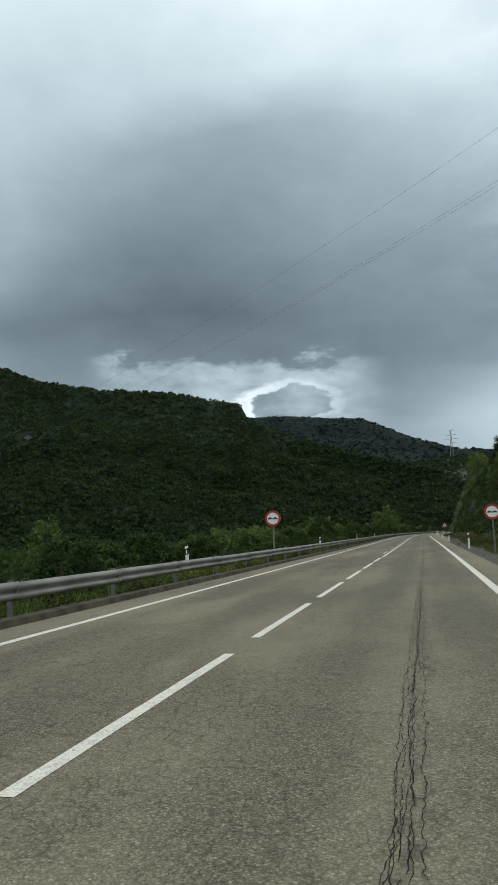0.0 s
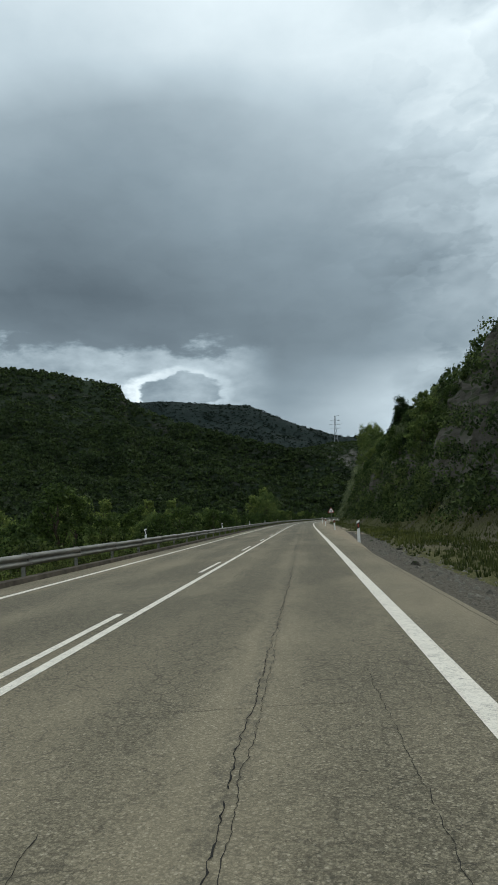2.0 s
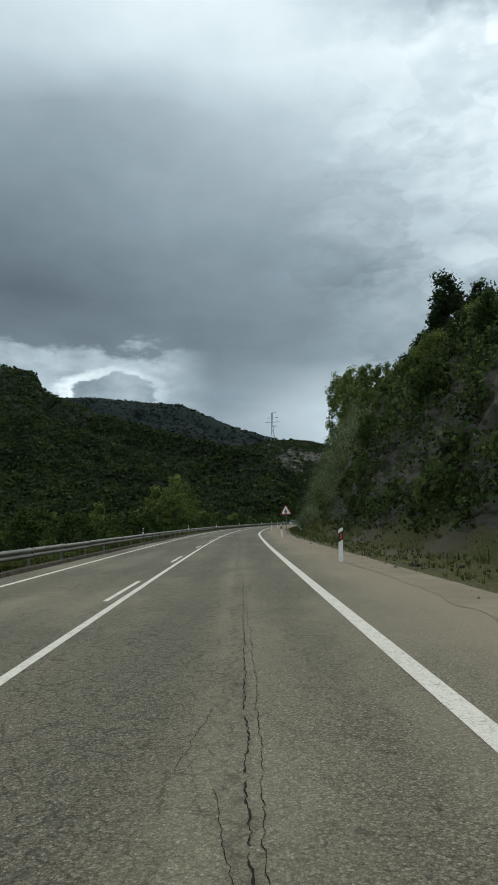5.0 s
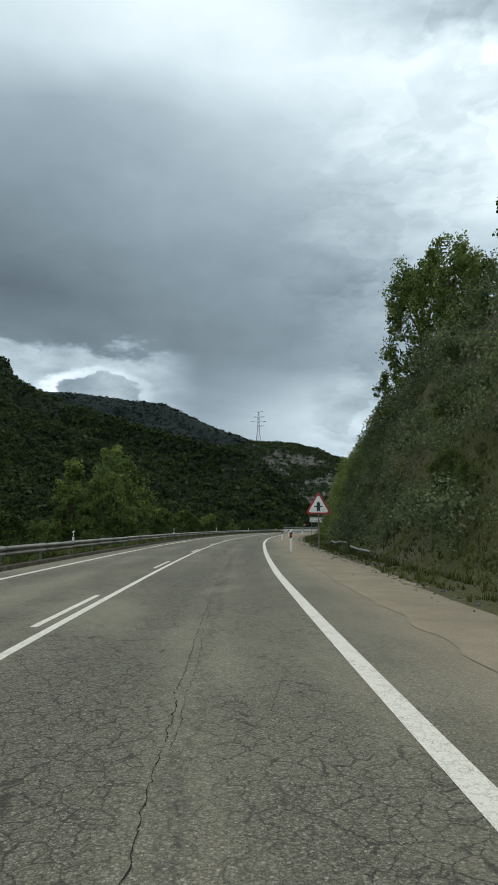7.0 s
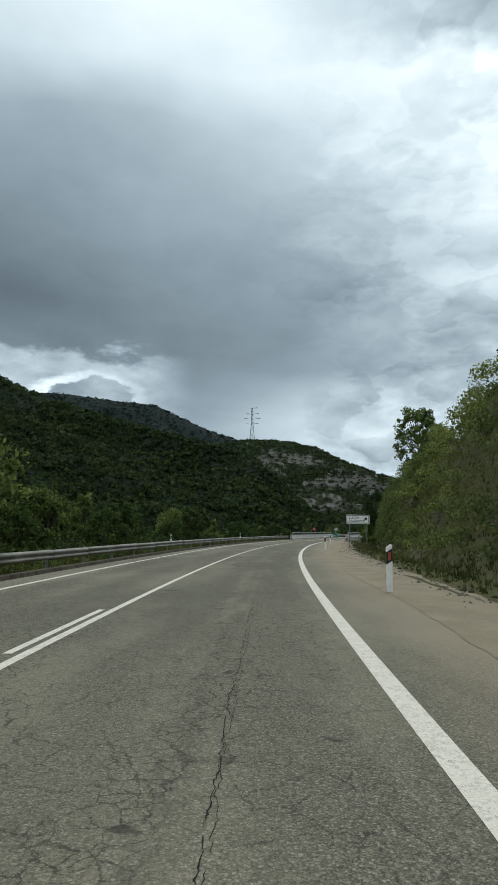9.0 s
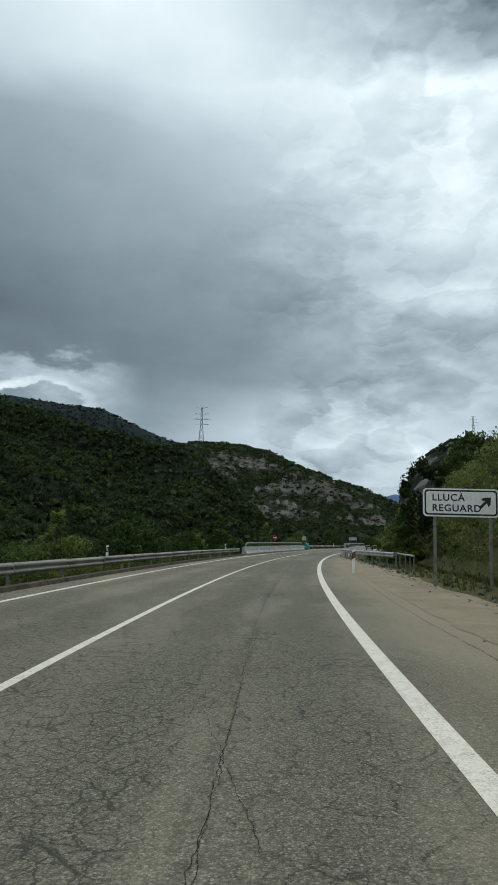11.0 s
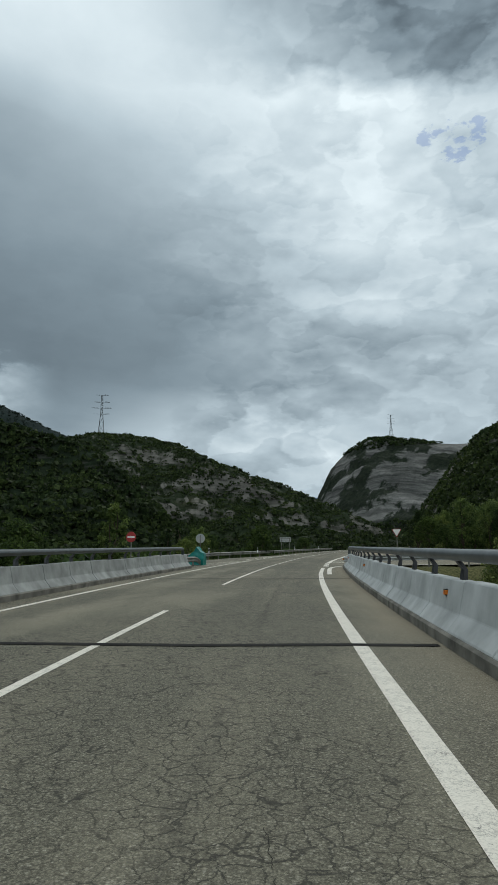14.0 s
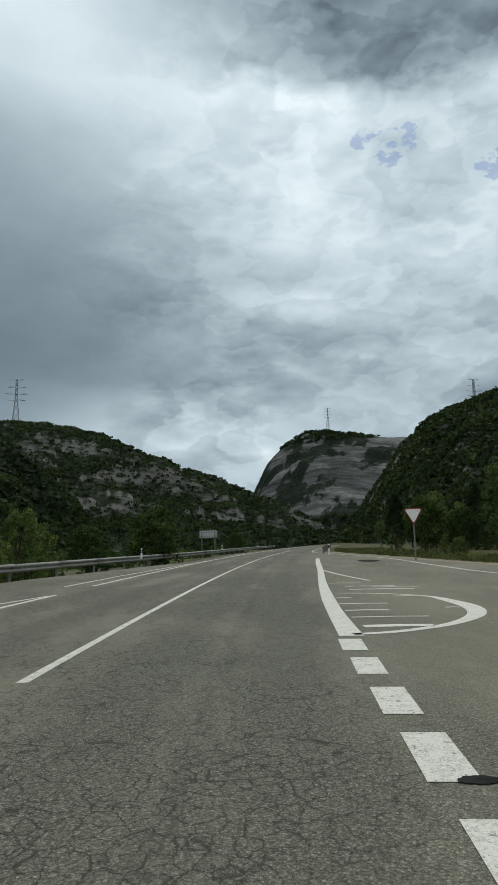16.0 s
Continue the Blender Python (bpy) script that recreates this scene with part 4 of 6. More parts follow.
crack(296, 350, 4.75, 0.05, 0.03, 91, turn=0.006)
crack(104, 150, 4.6, 0.05, 0.025, 92)
side = random.Random(5)
for k in range(170):
    s = side.uniform(24, 420)
    crack(s, s + side.uniform(0.5, 2.4), side.choice((0.7, 1.2, 1.5, 2.3, 2.7, 3.0, -0.9, -1.7)) + side.uniform(-0.3, 0.3), 0.05, side.uniform(0.005, 0.012), 140 + k, "fine_crack", side.uniform(-0.3, 0.3))
for k in range(150):
    s, o = side.uniform(24, 420), side.choice((0.5, 1.1, 1.9, 2.4, 2.9, -0.6, -2.0)) + side.uniform(-0.4, 0.4)
    w, lean_, d, pts = side.uniform(0.4, 1.6), side.uniform(-0.25, 0.25), 0.0, []
    for u in np.linspace(0, 1, 14):
        d += side.uniform(-0.02, 0.02)
        pts.append((s + d + side.uniform(-0.01, 0.01) + lean_ * u, o + w * (u - 0.5), side.uniform(0.002, 0.006)))
    tagged(stripe("cross_crack", pts, 0.01, "fine dark crack across the worn asphalt", 0.0033, TAR), category="crack")
# dusty shoulder over the asphalt's outer part
ss = np.arange(96, 352, 0.4)
v = []
for s in ss:
    e = shoulder(s)
    a = max(4.5, e - 1.5 + 0.5 * (s < 200)) + 0.3 * noise.noise(Vector((s * 0.13, 1, 0))) + 0.14 * noise.fractal(Vector((s * 0.9, 4, 0)), 0.8, 2.0, 4)
    for u in np.linspace(0, 1, 9):
        o = a + (e + (0.3 if s < 210 else 0.8) + 0.5 * noise.noise(Vector((s * 0.3, 9, 0))) - a) * u * min(1, (s - 95) / 9, (353 - s) / 6)
        v.append(at_road(s, o, 0.006 if o <= e else ground_height(s, o) + 0.04 * (1 - u)))
tagged(raw("shoulder", v, grid_faces(len(ss), 9)[:, ::-1], SHOULDER), "sandy dust-covered paved shoulder", "shoulder", kind="structure")


def gravel():
    """Broken stone and grit along the edge of the asphalt."""
    rnd = random.Random(31)
    verts, faces = [], []
    for k in range(15000):
        s = rnd.uniform(62, 352) if k % 4 == 0 else rnd.uniform(30, 130)
        o = shoulder(s) + (rnd.gauss(0.45, 0.45) if s > 130 else 0.1 + abs(rnd.gauss(0.4, 0.55)))
        r = rnd.uniform(0.014, 0.055) if rnd.random() < 0.92 else rnd.uniform(0.06, 0.11)
        z = max(ground_height(s, o), 0.0 if o < shoulder(s) else -9)
        p = at_road(s, o, z)
        a = rnd.uniform(0, 6.28)
        n = len(verts)
        for j in range(4):
            q = a + j * 1.5708 + rnd.uniform(-0.4, 0.4)
            verts.append((p.x + math.cos(q) * r, p.y + math.sin(q) * r * 0.8, p.z - 0.01 + rnd.uniform(0, 0.3) * r))
        verts.append((p.x + rnd.uniform(-0.4, 0.4) * r, p.y + rnd.uniform(-0.4, 0.4) * r, p.z + r * rnd.uniform(0.5, 1.0)))
        faces += [(n, n + 1, n + 4), (n + 1, n + 2, n + 4), (n + 2, n + 3, n + 4), (n + 3, n, n + 4)]
    tagged(raw("gravel", verts, faces, GRIT), "loose grey gravel and grit beside the asphalt", "gravel", kind="stuff")


GRIT = plain("grey_grit", (0.16, 0.15, 0.125), 0.95, 0, 0.5, 9, 0.3)
gravel()
# pale concrete apron of a drain at the verge
for s0, s1, o0, o1 in ((120.5, 131, 5.6, 6.7), (135, 146, 6.0, 7.0)):
    ss = np.arange(s0, s1, 0.5)
    v = []
    for s in ss:
        j = 0.18 * noise.noise(Vector((s * 1.7, 3, 1)))
        for o in (o0 + j, o0 + j + 0.05, o1 + j * 1.5, o1 + j * 1.5 + 0.05):
            v.append(at_road(s, o, ground_height(s, o) + (0.03 if abs(o - o0 - j) > 0.01 and o < o1 + j * 1.5 + 0.04 else -0.05)))
    tagged(raw("drain_apron", v, grid_faces(len(ss), 4)[:, ::-1], SHOULDER), "broken pale concrete apron on the verge", "concrete apron", kind="structure")

# gravel beside the asphalt
for name, s0, s1, inner, outer, m_, lab in (("gravel_band", 30, 132, lambda s: shoulder(s) - 0.1, lambda s: 1.5, GRAVEL_BED, "dark loose gravel band beside the asphalt"),):
    ss = np.arange(s0, s1, 0.8)
    v = []
    for s in ss:
        a = inner(s) + 0.04 * noise.noise(Vector((s * 0.5, 8, 0)))
        w = outer(s) * (1 + 0.3 * noise.noise(Vector((s * 0.4, 3, 0)))) * max(0.02, min(1, (s - s0) / 6, (s1 - s) / 6))
        for u in np.linspace(0, 1, 5):
            o = a + w * u
            v.append(at_road(s, o, 0.0025 if o <= shoulder(s) else ground_height(s, o) + 0.05 * (1 - u)))
    tagged(raw(name, v, grid_faces(len(ss), 5)[:, ::-1], m_), lab, "verge", kind="structure")

# sandy strip between the side road and the grass
ss = np.arange(424, 478, 1.0)
v = []
for s in ss:
    e = shoulder(s)
    a = e - 0.25 + 0.25 * noise.noise(Vector((s * 0.4, 2, 0)))
    for u in np.linspace(0, 1, 4):
        v.append(at_road(s, a + (2.3 + 0.7 * noise.noise(Vector((s * 0.3, 6, 0)))) * u, 0.006 - 0.04 * u * u))
tagged(raw("sandy_strip", v, grid_faces(len(ss), 4)[:, ::-1], SHOULDER), "sandy strip of bare earth beside the side road", "verge", kind="structure")

# bitumen patches
for s, o, a, b in ((403.12, 3.6, 0.065, 0.12), (441.5, 7.6, 2.2, 0.7)):
    v = [at_road(s, o, 0.009)]
    for k in range(20):
        q = k * math.pi / 10
        r = 1 + 0.25 * noise.noise(Vector((math.cos(q) * 2, math.sin(q) * 2, s)))
        v.append(at_road(s + a * r * math.cos(q), o + b * r * math.sin(q), 0.008))
    tagged(raw("bitumen_patch", v, [(0, 1 + (k + 1) % 20, 1 + k) for k in range(20)], TAR), "small dark bitumen patch on the asphalt", "patch", kind="structure")

# ---- guardrails ----
WAVE = [(0.0, 0.36), (0.03, 0.385), (0.085, 0.41), (0.085, 0.46), (0.01, 0.5), (0.01, 0.54), (0.085, 0.58), (0.085, 0.63), (0.03, 0.655), (0.0, 0.68)]
WAVE = [(d, z - 0.045) for d, z in WAVE]


def guardrail(s0, s1, side, offset, label, every=4.0, flare=None, lift=0.0, steel=None):
    """A steel guardrail: wave rails of 4 m, and posts with spacers. side: 1 to the right of the road, -1 to the left."""
    thing = empty("guardrail", Matrix.Translation(at_road(s0, side * offset, 0)), label, "guardrail")
    base = thing.matrix_world.translation
    n = max(1, round((s1 - s0) / every))
    step = (s1 - s0) / n
    off = lambda s: side * (offset + (flare(s) if flare else 0.0))
    for k in range(n):
        a, b = s0 + k * step, s0 + (k + 1) * step + (0.16 if k < n - 1 else 0)
        lap = 0.004 * (k % 2)
        v = []
        for s in np.linspace(a, b, 4):
            for d, z in WAVE:
                v.append(at_road(s, off(s) - side * (d + lap), z + lift + 0.006 * math.sin(k * 2.1)) - base)
        r = raw("rail", v, grid_faces(4, len(WAVE)), steel or STEEL, thing, smooth=True)
        m = r.modifiers.new("thick", "SOLIDIFY")
        m.thickness = 0.006
        s = a + 0.08
        bm = bmesh.new()
        box(bm, (-0.05, -0.03, -0.5), (0.05, 0.03, 0.66 + lift), 0.006)
        p = part("post", bm, STEEL_DULL, thing)
        p.matrix_local = Matrix.Translation(at_road(s, off(s) + side * 0.1, 0) - base) @ pose(0, 0, 0, 0, 0, heading(s))
        bm = bmesh.new()
        box(bm, (-0.06, -0.05, 0.44 + lift), (0.06, 0.05, 0.6 + lift), 0.008)
        q = part("spacer", bm, STEEL_DULL, p)
        q.matrix_local = Matrix.Translation((-side * 0.09, 0, 0))
    return thing


guardrail(-30, 355, -1, 5.0, "long galvanised steel guardrail on the valley side")
guardrail(404, 520, -1, 8.0, "galvanised steel guardrail past the bridge", flare=lambda s: step_curve(s, [(404, 0.4), (425, -0.4), (446, -2.6), (460, -2.9), (520, -2.9)]))
guardrail(333.5, 353.6, 1, 4.95, "galvanised steel guardrail leading onto the bridge", every=2.0, flare=lambda s: step_curve(s, [(331, 3.3), (338, 2.1), (344, 0.9), (350, 0.05), (353.6, -0.26)]), lift=0.09, steel=STEEL_NEW)
kerb = ribbon("kerb", -30, 355, [(-4.62, 0.0), (-4.6, 0.12), (-4.36, 0.11), (-4.33, 0.0)], KERB)
tagged(kerb, "low dark earth-covered kerb under the guardrail", "kerb", kind="structure")
guardrail(468, 520, 1, 5.0, "galvanised steel guardrail past the junction")

# ---- bridge parapets ----
JERSEY = [(0.02, -0.3), (0.02, 0.16), (0.19, 0.37), (0.28, 0.79), (0.5, 0.79), (0.56, 0.3), (0.6, -0.3)]


def parapet(s0, s1, side, toe, label):
    """Concrete parapet of 2 m pieces with a steel tube on brackets."""
    thing = empty("bridge_parapet", Matrix.Translation(at_road(s0, side * toe, 0)), label, "parapet")
    base = thing.matrix_world.translation
    n = round((s1 - s0) / 2.0)
    step = (s1 - s0) / n
    rnd = random.Random(int(s0) + side)
    for k in range(n):
        a, b = s0 + k * step + 0.014, s0 + (k + 1) * step - 0.014
        jut, lift = rnd.uniform(-0.012, 0.012), rnd.uniform(-0.01, 0.015)
        m = len(JERSEY)
        v = [at_road(s, side * (toe + d + jut), z + (lift if z > 0 else 0)) - base for s in (a, b) for d, z in JERSEY]
        bm = bmesh.new()
        vs = [bm.verts.new(p) for p in v]
        for i in range(m - 1):
            bm.faces.new((vs[i], vs[i + 1], vs[m + i + 1], vs[m + i]))
        bm.faces.new(vs[:m])
        bm.faces.new(vs[m:][::-1])
        bmesh.ops.recalc_face_normals(bm, faces=bm.faces[:])
        bmesh.ops.bevel(bm, geom=[e for e in bm.edges if e.calc_face_angle(0) > 0.3], offset=0.012, segments=1, affect="EDGES")
        part("concrete_block", bm, PARAPET if side > 0 else CONCRETE, thing)
    # footing
    fo = ribbon("footing", s0, s1, [(side * (toe - 0.03), 0.0), (side * (toe - 0.03), 0.13), (side * (toe + 0.0), 0.155), (side * (toe + 0.06), 0.158)], PLINTH, 1.0, thing)
    fo.matrix_parent_inverse = Matrix.Translation(-base)
    # tube
    r, o = 0.085, toe + 0.36
    path = [(s0 + 0.9, 0.72), (s0 + 1.1, 0.95), (s0 + 1.5, 1.09), (s0 + 2.1, 1.13)] + [(s, 1.13) for s in np.arange(s0 + 4, s1 - 3, 2.0)] + [(s1 - 2.0, 1.13), (s1 - 1.0, 1.12), (s1 - 0.72, 1.08), (s1 - 0.62, 0.98), (s1 - 0.6, 0.72)]
    pts = [at_road(s, side * o, z) - base for s, z in path]
    v = []
    for k, p in enumerate(pts):
        d = (pts[min(k + 1, len(pts) - 1)] - pts[max(k - 1, 0)]).normalized()
        x = Vector((d.y, -d.x, 0)).normalized()
        y = d.cross(x)
        v += [p + x * r * math.cos(q) + y * r * math.sin(q) for q in np.linspace(0, 2 * math.pi, 13)]
    raw("tube", v, grid_faces(len(pts), 13), TUBE if side > 0 else GREEN_RAIL, thing, smooth=True)
    for s in np.arange(s0 + 2.6, s1 - 1.5, 2.0):
        a, b = at_road(s, side * (toe + 0.42), 0.76) - base, at_road(s + 0.16, side * (toe + 0.36), 1.1) - base
        t = (at_road(s + 0.5) - at_road(s - 0.5)).normalized()
        bm = bmesh.new()
        out = Vector((t.y, -t.x, 0)) * side
        mid = (a + b) / 2 + out * 0.07
        vs = []
        for p, w in ((a, 0.11), (mid, 0.085), (b, 0.06)):
            for q in ((-1, -1), (1, -1), (1, 1), (-1, 1)):
                vs.append(bm.verts.new(p + t * q[0] * w + out * q[1] * 0.03))
        for l in (0, 4):
            for i in range(4):
                bm.faces.new((vs[l + i], vs[l + (i + 1) % 4], vs[l + 4 + (i + 1) % 4], vs[l + 4 + i]))
        bm.faces.new(vs[:4])
        bm.faces.new(vs[8:])
        bmesh.ops.recalc_face_normals(bm, faces=bm.faces[:])
        part("bracket", bm, BLACK, thing)
    return thing


TUBE = plain("weathered_grey_steel_tube", (0.13, 0.14, 0.14), 0.45, 0.4, 0.35, 2)
PLINTH = plain("rough_grey_concrete_plinth", (0.2, 0.19, 0.165), 0.95, 0, 0.5, 2.2, 0.6)
PARAPET = plain("pale_streaked_concrete", (0.48, 0.495, 0.485), 0.9, 0, 0.3, 1.3, 0.4)
parapet(354.4, 398.4, 1, 4.48, "pale concrete bridge parapet with a grey steel tube on black brackets")
parapet(355.5, 397.5, -1, 4.25, "stained concrete bridge parapet with a dark green steel rail")


def reflector(s, o, z, label):
    thing = empty("reflector", Matrix.Translation(at_road(s, o, z)) @ pose(0, 0, 0, 0, 0, heading(s)), label, "reflector", "parapet reflectors")
    part("housing", box(bmesh.new(), (-0.05, -0.055, -0.045), (0.04, 0.055, 0.045), 0.008), BLACK, thing)
    part("lens", box(bmesh.new(), (-0.06, -0.06, -0.032), (0.015, 0.02, 0.032), 0.004), AMBER, thing, "amber reflecting lens")


for s in (356.2, 369.3, 382.5, 395.6):
    reflector(s, 4.74, 0.6, "amber reflector on the concrete parapet")
reflector(352.0, 4.76, 0.6, "orange reflector in the steel guardrail")


def rail_nose():
    """The guardrail's last length, bolted to the face of the parapet."""
    thing = empty("rail_end", Matrix.Translation(at_road(353.6, 4.6, 0)), "short steel rail bolted to the face of the parapet", "guardrail")
    base = thing.matrix_world.translation
    v = [at_road(s, o - d, z + 0.09) - base for s, o in ((353.5, 4.69), (354.6, 4.62), (356.2, 4.6), (357.0, 4.61)) for d, z in WAVE]
    r = raw("rail", v, grid_faces(4, len(WAVE)), STEEL_NEW, thing, smooth=True)
    r.modifiers.new("thick", "SOLIDIFY").thickness = 0.006
    part("end_plate", box(bmesh.new(), (-0.09, -0.03, 0.36), (0.1, 0.03, 0.76), 0.01), STEEL_DULL, thing).matrix_local = Matrix.Translation(at_road(357.0, 4.62, 0) - base) @ pose(0, 0, 0, 0, 0, heading(357))
    return thing


rail_nose()


# ---- delineators ----
def delineator(name, label, lens):
    """White post with a slanted black band, 1.05 m high."""
    thing = empty(name, Matrix(), label, "delineator", "roadside delineators")
    bm = bmesh.new()
    prism(bm, [(-0.065, -0.12), (0.065, -0.12), (0.065, 0.72), (-0.065, 0.64)], -0.035, 0.05)
    bmesh.ops.bevel(bm, geom=bm.edges[:], offset=0.012, segments=2, affect="EDGES")
    part("post", bm, WHITE, thing)
    bm = bmesh.new()
    prism(bm, [(-0.064, 0.64), (0.064, 0.72), (0.064, 0.98), (-0.064, 0.9)], -0.034, 0.049)
    part("band", bm, BLACK, thing, "slanted black band")
    bm = bmesh.new()
    prism(bm, [(-0.065, 0.9), (0.065, 0.98), (0.065, 1.06), (0.03, 1.07), (-0.065, 1.0)], -0.035, 0.05)
    bmesh.ops.bevel(bm, geom=bm.edges[:], offset=0.008, segments=1, affect="EDGES")
    part("cap", bm, WHITE, thing)
    part("lens", box(bmesh.new(), (-0.03, -0.042, 0.73), (0.035, -0.03, 0.9), 0.004), lens, thing, "rectangular reflecting lens")
    return thing


first = delineator("delineator_post", "white delineator post with a black band and orange lens", RUST)
RIGHT_POSTS = (75.8, 104.2, 134.2, 163.9, 195.0, 228.0, 259.5, 290.0, 321.7, 462.0)
lean = random.Random(3)
for k, s in enumerate(RIGHT_POSTS):
    m = Matrix.Translation(at_road(s, {104.2: 4.8, 228.0: 4.8, 321.7: 4.88}.get(s, 5.05) if s < 400 else 5.6, -0.05)) @ pose(0, 0, 0, lean.uniform(-2, 2), lean.uniform(-3, 3), heading(s))
    if s == 228.0:  # a taller post
        m = m @ Matrix.Diagonal((1, 1, 1.14, 1))
    if k == 0:
        first.matrix_world = m
    else:
        copy_thing(first, m)
small = empty("rail_delineator", Matrix(), "white and black delineator mounted on the steel guardrail", "delineator", "guardrail delineators")
bm = bmesh.new()
prism(bm, [(-0.05, 0.45), (0.05, 0.45), (0.05, 0.80), (-0.05, 0.76)], -0.02, 0.02)
part("stem", bm, WHITE, small)
bm = bmesh.new()
prism(bm, [(-0.05, 0.76), (0.05, 0.80), (0.05, 1.0), (-0.05, 0.96)], -0.019, 0.019)
part("band", bm, BLACK, small, "slanted black band")
bm = bmesh.new()
prism(bm, [(-0.05, 0.96), (0.05, 1.0), (0.05, 1.07), (-0.05, 1.04)], -0.02, 0.02)
part("cap", bm, WHITE, small)
part("lens", box(bmesh.new(), (-0.02, -0.028, 0.82), (0.022, -0.02, 0.93), 0.003), WHITE, small, "white reflecting lens")
places = [48, 76.2, 104.8, 134.2, 163.6, 193, 224, 257, 289.2, 320.5, 350.5]
for k, s in enumerate(places):
    m = Matrix.Translation(at_road(s, -5.32, 0)) @ pose(0, 0, 0, lean.uniform(-2, 2), lean.uniform(-2, 2), heading(s))
    if k == 0:
        small.matrix_world = m
    else:
        copy_thing(small, m)
for s, o in ((421, -8.0), (438, -6.0), (468, -5.4), (500, -5.4)):
    copy_thing(small, Matrix.Translation(at_road(s, o, 0)) @ pose(0, 0, 0, 0, 0, heading(s)))
post_354 = copy_thing(first, Matrix.Translation(at_road(354.0, 5.14, 0.1)) @ pose(0, 0, 0, 0, 3, heading(353)))


# ---- signs ----
def disc(bm, r, y0, y1, z=0.0, n=36):
    return prism(bm, [(r * math.cos(a), z + r * math.sin(a)) for a in np.linspace(0, 2 * math.pi, n, endpoint=False)], y0, y1)


def ring(bm, r0, r1, y0, y1, n=36):
    angs = np.linspace(0, 2 * math.pi, n, endpoint=False)
    loops = [[bm.verts.new((r * math.cos(a), y, r * math.sin(a))) for a in angs] for r, y in ((r0, y0), (r1, y0), (r1, y1), (r0, y1))]
    for l in range(4):
        a, b = loops[l], loops[(l + 1) % 4]
        for k in range(n):
            bm.faces.new((a[k], a[(k + 1) % n], b[(k + 1) % n], b[k]))
    bmesh.ops.recalc_face_normals(bm, faces=bm.faces[:])
    return bm


def pole(thing, z0, z1, x=0.0, w=0.045, y=0.07):
    return part("pole", box(bmesh.new(), (x - w, y - 0.03, z0), (x + w, y + 0.03, z1), 0.01), STEEL_DULL, thing)


def no_overtaking(s, o, z, label, turn=0):
    g = ground_height(s, o)
    thing = empty("no_overtaking_sign", Matrix.Translation(at_road(s, o, z)) @ pose(0, 0, 0, 0, 0, heading(s) + turn), label, "road sign")
    part("plate", disc(bmesh.new(), 0.415, -0.012, 0.012), WHITE, thing, "white round plate")
    part("rim", ring(bmesh.new(), 0.315, 0.43, -0.022, 0.014), RED, thing, "red rim")
    for x, m in ((-0.14, BLACK), (0.14, BLACK)):
        bm = bmesh.new()
        prism(bm, [(x - 0.12, -0.045), (x - 0.12, 0.012), (x - 0.07, 0.02), (x - 0.045, 0.06), (x + 0.045, 0.06), (x + 0.07, 0.02), (x + 0.12, 0.012), (x + 0.12, -0.045), (x + 0.09, -0.075), (x + 0.06, -0.045), (x - 0.06, -0.045), (x - 0.09, -0.075)], -0.02, -0.013)
        part("car_symbol", bm, m, thing, "black car symbol")
    pole(thing, g - z - 0.2, 0.35)
    return thing


no_overtaking(62.6, -5.75, 2.21, "round no-overtaking sign with a red rim behind the guardrail", 4)
no_overtaking(66.8, 5.85, 2.18, "round no-overtaking sign with a red rim on the verge", -4)


def tri(r, flip=1):
    """Corners of a triangle with rounded tips, r from centre to tip."""
    out = []
    for k in range(3):
        a = math.pi / 2 * flip + k * 2 * math.pi / 3
        c = Vector((math.cos(a), math.sin(a))) * (r * 0.86)
        for q in np.linspace(-1, 1, 5):
            b = a + q * math.pi / 3
            out.append((c.x + math.cos(b) * r * 0.14, c.y + math.sin(b) * r * 0.14))
    return out


def triangle_sign(name, s, o, z, r, flip, label, turn=0):
    g = ground_height(s, o)
    thing = empty(name, Matrix.Translation(at_road(s, o, z)) @ pose(0, 0, 0, 0, 0, heading(s) + turn), label, "road sign")
    part("rim", prism(bmesh.new(), tri(r, flip), -0.012, 0.014), RED, thing, "red triangular rim")
    part("plate", prism(bmesh.new(), tri(r * (0.78 if flip > 0 else 0.84), flip), -0.016, -0.011), WHITE, thing, "white triangular plate")
    pole(thing, g - z - 0.2, r * 0.4)
    return thing


sign = triangle_sign("junction_warning_sign", 233.9, 6.78, 2.52, 0.82, 1, "red and white triangular warning sign for a minor crossroads", -8)
bm = bmesh.new()
prism(bm, [(-0.1, -0.33), (0, -0.25), (0.1, -0.33), (0.1, 0.16), (0.12, 0.17), (0, 0.31), (-0.12, 0.17), (-0.1, 0.16)], -0.02, -0.0155)
part("arrow_symbol", bm, BLACK, sign, "thick black upright arrow")
part("crossbar_symbol", box(bmesh.new(), (-0.25, -0.0205, -0.04), (0.25, -0.0165, 0.04)), BLACK, sign, "black crossbar")
triangle_sign("give_way_sign", 441.1, 10.4, 2.84, 0.6, -1, "white give-way triangle with a dark red rim", -10)


def writing(text, size, x, z, parent, y=-0.032):
    c = bpy.data.curves.new("lettering", "FONT")
    c.body, c.size, c.extrude, c.space_character, c.offset = text, size, 0.002, 1.12, 0.006
    ob = new("lettering_source", c)
    me = bpy.data.meshes.new_from_object(ob.evaluated_get(bpy.context.evaluated_depsgraph_get()))
    bpy.data.objects.remove(ob)
    me.transform(pose(x, y, z, 90, 0, 0))
    me.materials.append(BLACK)
    ob = new("lettering", me)
    ob.parent = parent
    return tagged(ob, "black capital lettering")


